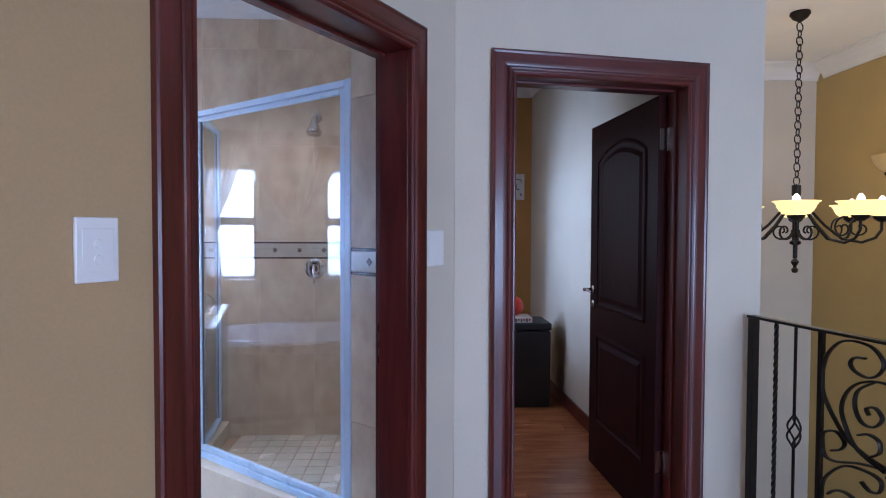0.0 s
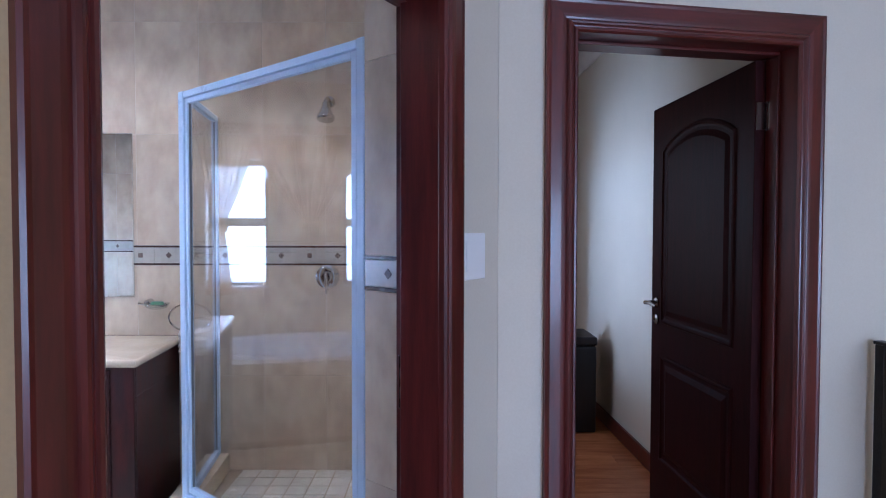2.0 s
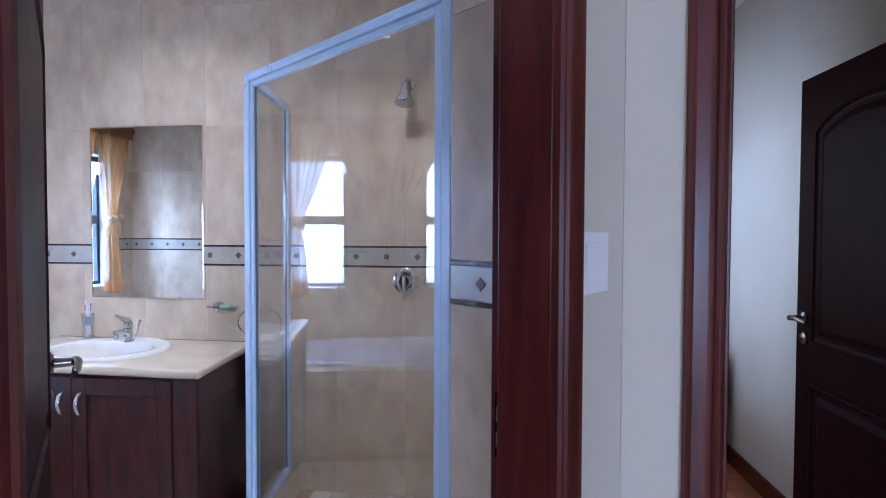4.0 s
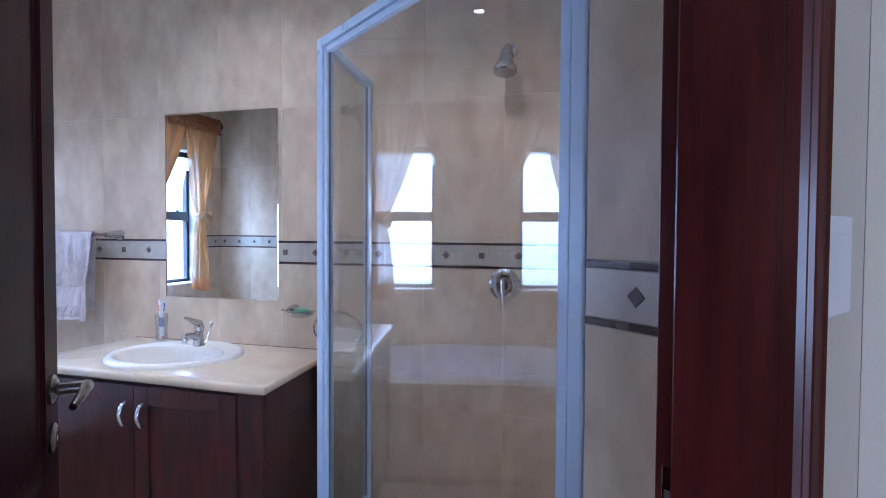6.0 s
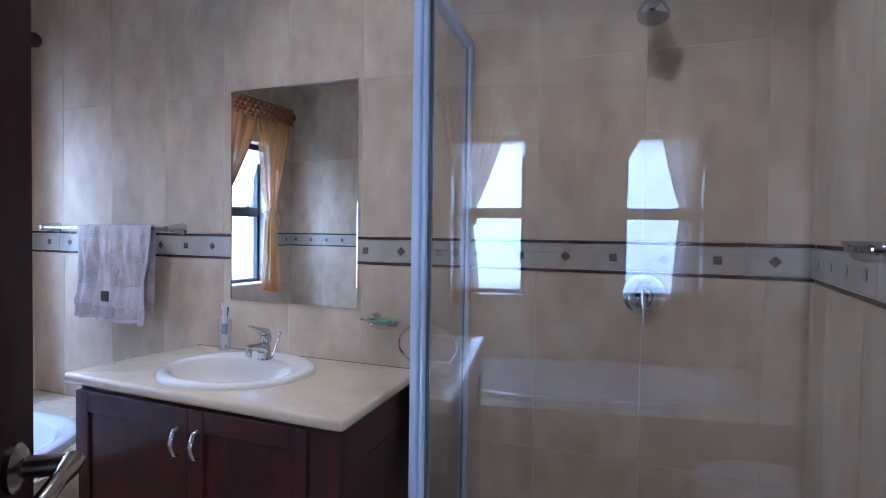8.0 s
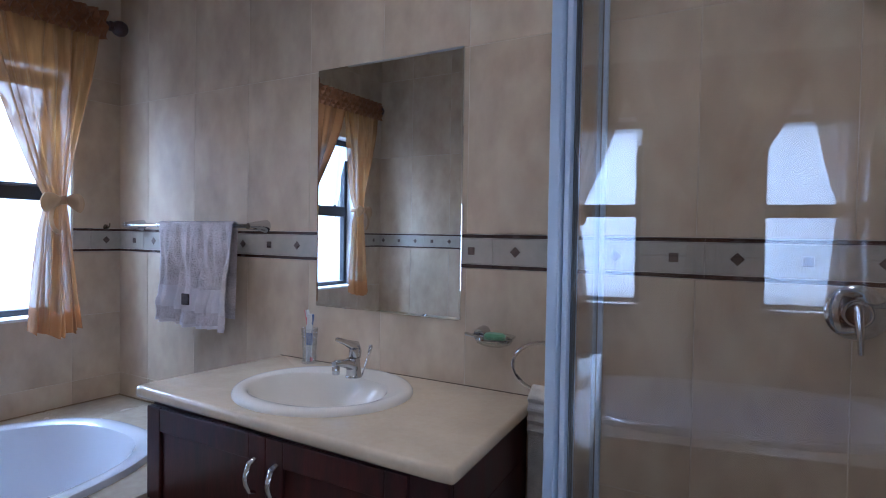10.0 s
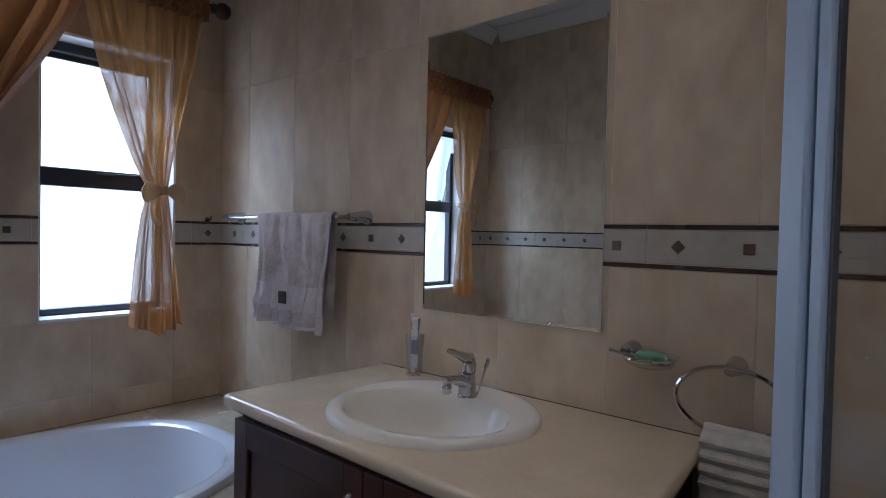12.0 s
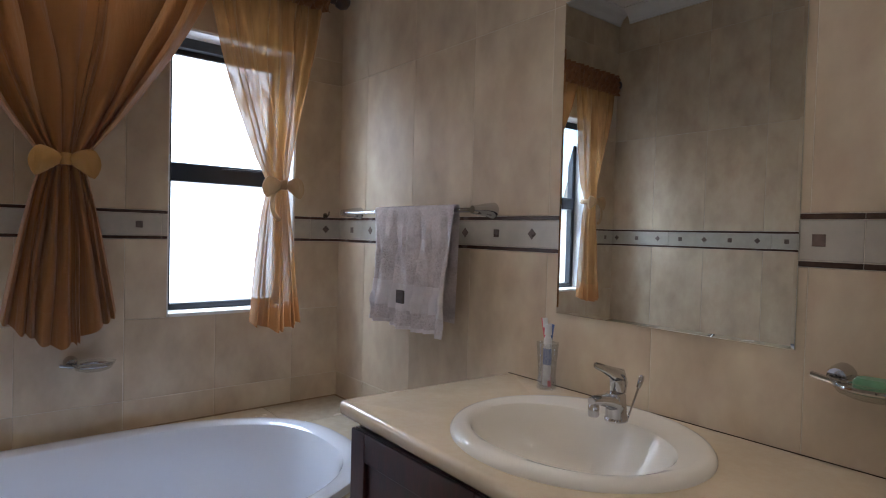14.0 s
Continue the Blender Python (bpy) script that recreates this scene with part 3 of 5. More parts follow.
for (x, y, z) in hole:
    dx, dy = x - (TUBX - XL), y - (TUBY - YF)
    k = min(((X1 - (TUBX - XL)) if dx > 0 else (TUBX - XL)) / max(abs(dx), 1e-6), ((Y1 - (TUBY - YF)) if dy > 0 else (TUBY - YF)) / max(abs(dy), 1e-6))
    rect.append((TUBX - XL + dx * k, TUBY - YF + dy * k, z))
loft(bm, [hole, rect, [(x, y, 0.0) for x, y, z in rect]])
part("surround_core", bm, M_DARKGROUT, deck)
part("sealant", boxed((0.0085, 0.012, DECK - 0.004), (0.013, YB - YF - 0.009, DECK + 0.0035), 0.001), M_DARKGROUT, deck, "dark sealant line")
part("sealant", boxed((0.0135, YB - YF - 0.013, DECK - 0.004), (X1 - 0.002, YB - YF - 0.0085, DECK + 0.0035), 0.001), M_DARKGROUT, deck, "dark sealant line")

tub = thing("bathtub", pose(TUBX, TUBY, 0), "white oval acrylic drop-in bathtub", "bathtub")
bm = bmesh.new()
loops = []
for da, z in ((0.0, DECK - 0.012), (0.0, DECK + 0.004), (-0.006, DECK + 0.018), (-0.02, DECK + 0.024), (-0.045, DECK + 0.022), (-0.058, DECK + 0.012), (-0.066, DECK - 0.01), (-0.085, DECK - 0.15), (-0.12, DECK - 0.3), (-0.17, DECK - 0.39), (-0.24, DECK - 0.42)):
    loops.append(oval(TUBA + da, TUBB + da * 1.25, z, n, 2.6 if da > -0.1 else 2.4))
loft(bm, loops[5:], False, True)
part("shell", bm, M_CERAMIC, tub, smooth=True)
part("rim", loft(bmesh.new(), loops[:6]), M_CERAMIC, tub, "rounded glossy rim", True)

# vanity cabinet
VX0, VX1, VY, VT = -2.466, -1.425, 3.045, 0.834
van = thing("vanity_cabinet", pose(VX0, VY, 0), "dark cherry vanity cabinet with two doors", "cabinet")
W = VX1 - VX0
part("carcass", boxed((0.0, 0.019, 0.09), (W, YB - 0.008 - VY, 0.7), 0.002), M_CAB, van)
part("side_panel", boxed((0.0, 0.019, 0.7005), (0.018, YB - 0.008 - VY, VT), 0.001), M_CAB, van)
part("side_panel", boxed((W - 0.018, 0.019, 0.7005), (W, YB - 0.008 - VY, VT), 0.001), M_CAB, van)
part("front_apron", boxed((0.0185, 0.019, 0.7005), (W - 0.0185, 0.037, VT), 0.001), M_CAB, van)
part("plinth", boxed((0.02, 0.06, 0.0), (W - 0.02, YB - 0.01 - VY, 0.09), 0.001), M_CAB, van)
part("side_stile", boxed((W - 0.1, 0.0, 0.09), (W, 0.018, VT - 0.004), 0.002), M_CAB, van)
for ob in van.children:
    for v in ob.data.vertices:
        if v.co.x > W / 2:
            v.co.x -= 0.055 * max(0.0, v.co.y - 0.02) / (YB - VY)
SPLIT = 0.504
for x0, x1, hs in ((0.003, SPLIT - 0.0015, SPLIT - 0.04), (SPLIT + 0.0015, W - 0.103, SPLIT + 0.04)):
    d = part("door", boxed((x0, 0.004, 0.095), (x1, 0.018, 0.818), 0.002), M_CAB, van)
    for a, b in (((x0, -0.006, 0.095), (x0 + 0.06, 0.0035, 0.818)), ((x1 - 0.06, -0.006, 0.095), (x1, 0.0035, 0.818)), ((x0 + 0.0605, -0.006, 0.095), (x1 - 0.0605, 0.0035, 0.165)), ((x0 + 0.0605, -0.006, 0.75), (x1 - 0.0605, 0.0035, 0.818))):
        part("frame_rail", boxed(a, b, 0.0025), M_CAB, d)
    pts = [(hs, -0.006, 0.668), (hs, -0.024, 0.676), (hs, -0.034, 0.7), (hs, -0.036, 0.712), (hs, -0.034, 0.724), (hs, -0.024, 0.748), (hs, -0.006, 0.756)]
    part("handle", sweep(bmesh.new(), pts, [0.009, 0.009, 0.008, 0.008, 0.008, 0.009, 0.009], 10, flat=0.6), M_CHROME, d, "curved chrome bow handle", True)

# countertop with a bullnose edge and a hole for the basin
CX0, CX1, CY0, CT = -2.522, -1.388, 3.0, 0.872
BX, BY, BA, BB = -2.01, 3.307, 0.272, 0.252
n = 200
top = thing("countertop", pose(CX0, CY0, CT - 0.036), "cream polished stone countertop with a rounded edge", "countertop")
hole = [(x - CX0, y - CY0) for x, y, z in oval(BA - 0.025, BB - 0.025, 0, n, 2.0, BX, BY)]
WX, WY = CX1 - CX0, YB - 0.006 - CY0
outer = []
cx, cy = BX - CX0, BY - CY0
for x, y in hole:
    dx, dy = x - cx, y - cy
    k = min((WX - cx if dx > 0 else cx) / max(abs(dx), 1e-6), (WY - cy if dy > 0 else cy) / max(abs(dy), 1e-6))
    outer.append([cx + dx * k, cy + dy * k])
for c in ((0, 0), (WX, 0), (WX, WY), (0, WY)):
    i = min(range(n), key=lambda j: (outer[j][0] - c[0]) ** 2 + (outer[j][1] - c[1]) ** 2)
    outer[i] = list(c)


def pulled(d):
    out = []
    for x, y in outer:
        x = min(max(x, d), WX - d)
        y = max(y, d)
        r = 0.024 - d
        for cx_, side in ((0.024, -1), (WX - 0.024, 1)):
            if (x - cx_) * side > 0 and y < 0.024:
                v = Vector((x - cx_, y - 0.024))
                big = max(abs(v.x), abs(v.y))
                if v.length > 1e-6:
                    v = v * (big / v.length) * min(1.0, r / max(big, 1e-6)) if big > r else v * (big / v.length)
                x, y = cx_ + v.x, 0.024 + v.y
        out.append((x, y))
    return out


def skewed(x, y):
    """The slab is not quite square: both sides lean and its front runs slightly off the wall."""
    k = 1 - x / WX
    return (x + (0.034 * k - 0.062 * (1 - k)) * y / WY, y + 0.03 * k * (1 - y / WY))


loops = [[(x, y, 0.008) for x, y in hole], [(x, y, 0.036) for x, y in hole]]
for d, z in ((0.014, 0.036), (0.007, 0.0345), (0.0025, 0.031), (0.0, 0.025), (0.0, 0.012), (0.003, 0.006), (0.008, 0.0015), (0.016, 0.0)):
    loops.append([(*skewed(x, y), z) for x, y in pulled(d)])
loops.append([(x, y, 0.0) for x, y in hole])
part("slab", loft(bmesh.new(), loops), M_STONE, top, smooth=True)
part("sealant", boxed((0.036, WY - 0.003, 0.036), (WX - 0.064, WY, 0.038), 0.0006), M_STRIPE, top, "dark sealant line along the wall")

# basin
n = 64
basin = thing("washbasin", pose(BX, BY, CT), "white oval ceramic drop-in washbasin", "washbasin")
loops = []
for da, z in ((0.0, 0.0), (0.0, 0.006), (-0.006, 0.014), (-0.016, 0.018), (-0.03, 0.018)):
    loops.append(oval(BA + da, BB + da, z, n))
for da, z in ((-0.05, 0.014), (-0.056, 0.006), (-0.066, -0.02), (-0.095, -0.075), (-0.15, -0.115), (-0.2, -0.128)):
    loops.append(oval(BA + da, BB + da - (0.032 if da > -0.15 else 0.0), z, n, 2.1, 0, -0.032 if da > -0.19 else -0.02))
part("bowl", loft(bmesh.new(), loops, False, True), M_BASIN, basin, smooth=True)
part("waste", lathe(bmesh.new(), [(0, 0.004), (0.02, 0.004), (0.024, 0.0)], 20, pose(0, -0.02, -0.126)), M_CHROME, basin, "chrome waste ring", True)
part("overflow_hole", lathe(bmesh.new(), [(0, 0.002), (0.009, 0.002), (0.011, 0.0)], 16, pose(0.0, -0.21, -0.045, -70)), M_CHROME, basin, "", True)

# basin mixer
mx, my = -1.995, 3.428
tap = thing("basin_mixer_tap", pose(mx, my, CT + 0.018, 0, 0, 6) @ Matrix.Diagonal((0.92, 0.95, 1.06, 1)), "chrome single lever basin mixer tap", "tap")
part("body", loft(bmesh.new(), [oval(0.027, 0.03, 0.0, 24), oval(0.027, 0.03, 0.004, 24), oval(0.0245, 0.028, 0.007, 24), oval(0.023, 0.028, 0.03, 24, 2, 0, -0.004), oval(0.0225, 0.03, 0.052, 24, 2, 0, -0.008), oval(0.019, 0.025, 0.058, 24, 2, 0, -0.006)], True, True), M_CHROME, tap, smooth=True)
part("spout", sweep(bmesh.new(), [(0, -0.012, 0.036), (0, -0.045, 0.047), (0, -0.08, 0.054), (0, -0.106, 0.057), (0, -0.113, 0.057)], [0.022, 0.0175, 0.0135, 0.0125, 0.009], 16, flat=0.8), M_CHROME, tap, smooth=True)
part("aerator", lathe(bmesh.new(), [(0, 0.026), (0.011, 0.026), (0.0125, 0.029), (0.0125, 0.046), (0.01, 0.05), (0, 0.05)], 18, pose(0, -0.102, 0)), M_CHROME, tap, smooth=True)
part("cartridge_neck", lathe(bmesh.new(), [(0.015, 0.056), (0.0165, 0.06), (0.0165, 0.084), (0, 0.084)], 20, pose(0, -0.002, 0)), M_CHROME, tap, smooth=True)
part("lever", sweep(bmesh.new(), [(0, 0.026, 0.052), (0, 0.025, 0.07), (0, 0.012, 0.087), (0, -0.02, 0.099), (0, -0.06, 0.113), (0, -0.098, 0.125), (0, -0.104, 0.1265)], [0.012, 0.0165, 0.019, 0.013, 0.0085, 0.0065, 0.004], 14, flat=0.62), M_CHROME, tap, smooth=True)
rod = part("pop_up_rod", sweep(bmesh.new(), [(0.014, 0.03, 0.0), (0.03, 0.048, 0.068)], 0.0026, 8), M_CHROME, tap)
part("rod_knob", lathe(bmesh.new(), [(0, -0.008), (0.0048, -0.008), (0.0062, 0.002), (0.0068, 0.014), (0.004, 0.019), (0, 0.02)], 12, pose(0.0305, 0.049, 0.072, -14, 14)), M_CHROME, rod, "", True)

# mirror
mir = thing("wall_mirror", pose(-2.303, YB - 0.009, 1.076), "rectangular frameless mirror on the tiled wall", "mirror")
mw, mh = 0.599, 0.849
bm = bmesh.new()
loft(bm, [[(x, y, z) for x, z in ((d, d), (mw - d, d), (mw - d, mh - d), (d, mh - d))] for d, y in ((0.0, 0.0), (0.0, -0.005), (0.001, -0.0057), (0.0075, -0.006))], True, True)
part("glass", bm, M_MIRROR, mir)

# shower: raised tiled tray, frame, glass
PL, PR = (-1.2, 3.06), (-0.335, 2.365)
RX = -1.275
kerb = thing("shower_base", pose(0, 0, 0), "raised tiled shower base with a stone kerb", "shower base", kind="structure")
d = (Vector(PR) - Vector(PL)).normalized()
nrm = Vector((d.y, -d.x))
kl, kr = Vector(PL) - d * 0.0, Vector(PR) + d * 0.09
o = nrm * 0.06
i_ = -nrm * 0.045
part("kerb_front", prism(bmesh.new(), [tuple(kl + o + Vector((-0.05, 0.0))), (XR + 0.0, (kr + o).y - 0.0), (XR + 0.0, (kr + i_).y + 0.05), tuple(kl + i_)], 0.0, 0.25), M_STONE, kerb, "cream stone kerb")
part("kerb_side", prism(bmesh.new(), [tuple(kl + o + Vector((-0.0505, 0.0))), tuple(kl + i_ - Vector((0.001, 0))), (RX + 0.06, YB - 0.01), (RX - 0.06, YB - 0.01)], 0.0, 0.249), M_STONE, kerb, "cream stone kerb")
part("tray_bed", prism(bmesh.new(), [tuple(kl + i_), (XR, (kr + i_).y + 0.05), (XR, YB - 0.004), (RX + 0.06, YB - 0.004)], 0.0, 0.16), M_DARKGROUT, kerb)

SH0, SH1 = 0.25, 2.012
shower = thing("shower_enclosure", pose(0, 0, 0), "white framed glass shower enclosure with a side panel", "shower")


def bar(a, b, z0, z1, w, t, name, mat=M_ALU, bev=0.004, parent=None):
    """An upright or level profile between two plan points."""
    a, b = Vector(a), Vector(b)
    u = (b - a).normalized()
    m = pose(a.x, a.y, 0, 0, 0, math.degrees(math.atan2(u.y, u.x)))
    return part(name, boxed((0, -t / 2, z0), ((b - a).length, t / 2, z1), bev, m), mat, parent or shower)


PLv, PRv, RB = Vector(PL), Vector(PR), Vector((RX, YB - 0.01))
u = (PRv - PLv).normalized()
ur = (RB - PLv).normalized()
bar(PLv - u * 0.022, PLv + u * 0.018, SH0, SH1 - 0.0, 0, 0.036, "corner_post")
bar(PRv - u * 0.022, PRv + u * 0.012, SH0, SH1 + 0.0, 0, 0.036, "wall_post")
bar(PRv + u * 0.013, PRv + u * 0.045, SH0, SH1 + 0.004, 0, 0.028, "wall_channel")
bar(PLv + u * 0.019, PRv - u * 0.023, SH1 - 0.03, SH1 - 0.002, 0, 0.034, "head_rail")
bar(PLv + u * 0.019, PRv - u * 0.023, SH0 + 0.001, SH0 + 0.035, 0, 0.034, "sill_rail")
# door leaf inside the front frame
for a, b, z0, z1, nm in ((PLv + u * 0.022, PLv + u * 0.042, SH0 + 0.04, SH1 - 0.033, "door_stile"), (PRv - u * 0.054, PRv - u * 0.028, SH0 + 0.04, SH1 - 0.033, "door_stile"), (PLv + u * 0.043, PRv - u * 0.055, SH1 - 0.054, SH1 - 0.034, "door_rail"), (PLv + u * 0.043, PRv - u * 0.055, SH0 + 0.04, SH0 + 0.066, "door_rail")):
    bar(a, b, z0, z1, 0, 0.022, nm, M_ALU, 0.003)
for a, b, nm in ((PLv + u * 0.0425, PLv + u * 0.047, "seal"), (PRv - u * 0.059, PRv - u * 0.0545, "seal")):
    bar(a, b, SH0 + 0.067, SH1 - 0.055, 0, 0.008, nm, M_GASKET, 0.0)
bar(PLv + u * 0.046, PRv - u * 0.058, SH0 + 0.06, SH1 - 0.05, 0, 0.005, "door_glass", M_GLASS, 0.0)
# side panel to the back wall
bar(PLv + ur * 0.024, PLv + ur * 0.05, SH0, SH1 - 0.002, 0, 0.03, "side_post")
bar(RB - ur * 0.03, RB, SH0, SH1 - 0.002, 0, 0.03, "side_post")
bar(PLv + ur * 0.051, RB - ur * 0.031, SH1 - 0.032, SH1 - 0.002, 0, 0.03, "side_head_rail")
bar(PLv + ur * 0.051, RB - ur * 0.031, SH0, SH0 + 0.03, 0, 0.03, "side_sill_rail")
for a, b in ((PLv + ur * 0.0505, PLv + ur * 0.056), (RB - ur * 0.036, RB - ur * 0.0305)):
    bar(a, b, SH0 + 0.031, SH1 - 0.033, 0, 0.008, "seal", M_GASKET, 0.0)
bar(PLv + ur * 0.055, RB - ur * 0.035, SH0 + 0.03, SH1 - 0.032, 0, 0.005, "side_glass", M_GLASS, 0.0)

# shower head and mixer on the back wall
sh = thing("overhead_shower", pose(-0.682, YB - 0.008, 2.09), "round chrome shower head on a wall arm", "shower head")
part("wall_flange", lathe(bmesh.new(), [(0, 0), (0.03, 0), (0.028, 0.008), (0.014, 0.014), (0, 0.014)], 20, pose(0, 0, 0, 90)), M_CHROME, sh, smooth=True)
part("arm", sweep(bmesh.new(), [(0, -0.012, 0), (0, -0.05, 0.004), (0, -0.075, -0.008), (0, -0.09, -0.03)], 0.011, 12), M_CHROME, sh, smooth=True)
part("rose", lathe(bmesh.new(), [(0, 0.01), (0.016, 0.01), (0.02, 0.0), (0.022, -0.02), (0.034, -0.05), (0.044, -0.066), (0.045, -0.08), (0.04, -0.086), (0, -0.084)], 28, pose(0, -0.092, -0.03, -12)), M_CHROME, sh, smooth=True)
sm = thing("shower_mixer", pose(-0.696, YB - 0.008, 1.182), "round chrome shower mixer with a lever", "shower mixer")
part("cover_plate", lathe(bmesh.new(), [(0, 0), (0.062, 0), (0.062, 0.004), (0.055, 0.01), (0.03, 0.014), (0.03, 0.04), (0.024, 0.05), (0, 0.052)], 32, pose(0, 0, 0, 90)), M_CHROME, sm, smooth=True)
part("lever", sweep(bmesh.new(), [(0, -0.04, 0.014), (0.002, -0.052, -0.015), (0.004, -0.058, -0.045), (0.005, -0.06, -0.085)], [0.021, 0.018, 0.014, 0.011], 12, flat=0.5), M_CHROME, sm, smooth=True)

# ---- windows ----
for i, (y0, y1, z0, z1) in enumerate(WINS):
    w = thing("window_%d" % (i + 1), pose(XL, y0, z0), "black aluminium window with bright obscured panes, a top-hung light above", "window", kind="structure")
    wy, wz = y1 - y0, z1 - z0
    # plastered reveal and sill
    for nm, a, b in (("reveal", (-0.149, 0.0, 0.0), (0.0, 0.006, wz)), ("reveal", (-0.149, wy - 0.006, 0.0), (0.0, wy, wz)), ("reveal", (-0.149, 0.0065, wz - 0.006), (0.0, wy - 0.0065, wz)), ("window_sill", (-0.149, 0.0065, 0.0), (0.008, wy - 0.0065, 0.012))):
        part(nm, boxed(a, b, 0.001), M_WHITE, w)
    fr = 0.036
    mid = 1.491 - z0
    for nm, a, b in (("window_frame", (-0.14, 0.006, 0.012), (-0.1, fr, wz - 0.006)), ("window_frame", (-0.14, wy - fr, 0.012), (-0.1, wy - 0.006, wz - 0.006)), ("window_frame", (-0.14, fr, wz - 0.045), (-0.1, wy - fr, wz - 0.006)), ("window_frame", (-0.14, fr, 0.012), (-0.1, wy - fr, 0.038)), ("transom", (-0.14, fr, mid - 0.028), (-0.09, wy - fr, mid + 0.044))):
        part(nm, boxed(a, b, 0.003), M_BRONZE, w)
    pn = part("pane", boxed((-0.124, fr - 0.004, 0.034), (-0.12, wy - fr + 0.004, mid - 0.024)), M_PANE, w)
    pn.visible_shadow = False
    # top-hung sash pushed a little open
    tilt = pose(-0.142, 0, wz - 0.03, 0, 7)
    drop = wz - 0.03 - mid + 0.005
    sash = part("sash", boxed((-0.026, 0.012, -0.034), (0.0, wy - 0.012, 0.0), 0.003, tilt), M_BRONZE, w, "open top-hung sash")
    for a, b in (((-0.026, 0.012, -drop), (0.0, 0.044, -0.0345)), ((-0.026, wy - 0.044, -drop), (0.0, wy - 0.012, -0.0345)), ((-0.026, 0.0445, -drop), (0.0, wy - 0.0445, -drop + 0.036))):
        part("sash_bar", boxed(a, b, 0.003, tilt), M_BRONZE, sash)
    pn = part("sash_pane", boxed((-0.015, 0.042, -drop + 0.033), (-0.011, wy - 0.042, -0.032), 0, tilt), M_PANE, sash)
    pn.visible_shadow = False
    part("stay", sweep(bmesh.new(), [(-0.086, wy * 0.45, mid + 0.03), (-0.084, wy * 0.8, mid + 0.034)], 0.004, 8), M_BRONZE, w, "black window stay")

# ---- curtains ----
RODX, RODZ = -3.445, 2.245
hk = thing("tieback_hook", pose(XL + 0.007, 3.525, 1.352), "small brass tie-back hook on the tiled wall", "hook")
part("back_plate", lathe(bmesh.new(), [(0, 0), (0.012, 0), (0.01, 0.004), (0, 0.005)], 14, pose(0, 0, 0, 0, 90)), M_BRASSY, hk, smooth=True)
part("hook", sweep(bmesh.new(), [(0.004, 0, 0), (0.02, 0, -0.004), (0.032, 0, 0.004), (0.034, 0, 0.018)], 0.003, 8), M_BRASSY, hk, smooth=True)
rodt = thing("curtain_rod", pose(RODX, 1.72, RODZ), "dark wooden curtain rod with turned finials", "curtain rod")
part("pole", sweep(bmesh.new(), [(0, 0.03, 0), (0, 1.76, 0)], 0.016, 14), M_ROD, rodt, smooth=True)
for yy, s in ((0.03, -1), (1.76, 1)):
    part("finial", lathe(bmesh.new(), [(0.016, -0.004), (0.022, 0.0), (0.022, 0.01), (0.016, 0.014), (0.03, 0.026), (0.036, 0.045), (0.03, 0.066), (0.014, 0.078), (0, 0.08)], 20, pose(0, yy, 0, -90 * s)), M_ROD, rodt, "turned wooden finial", True)
for yy in (0.12, 1.68):
    b_ = part("bracket", sweep(bmesh.new(), [(-0.108, yy, -0.01), (-0.05, yy, -0.02), (0.0, yy, -0.018)], 0.008, 8), M_ROD, rodt)


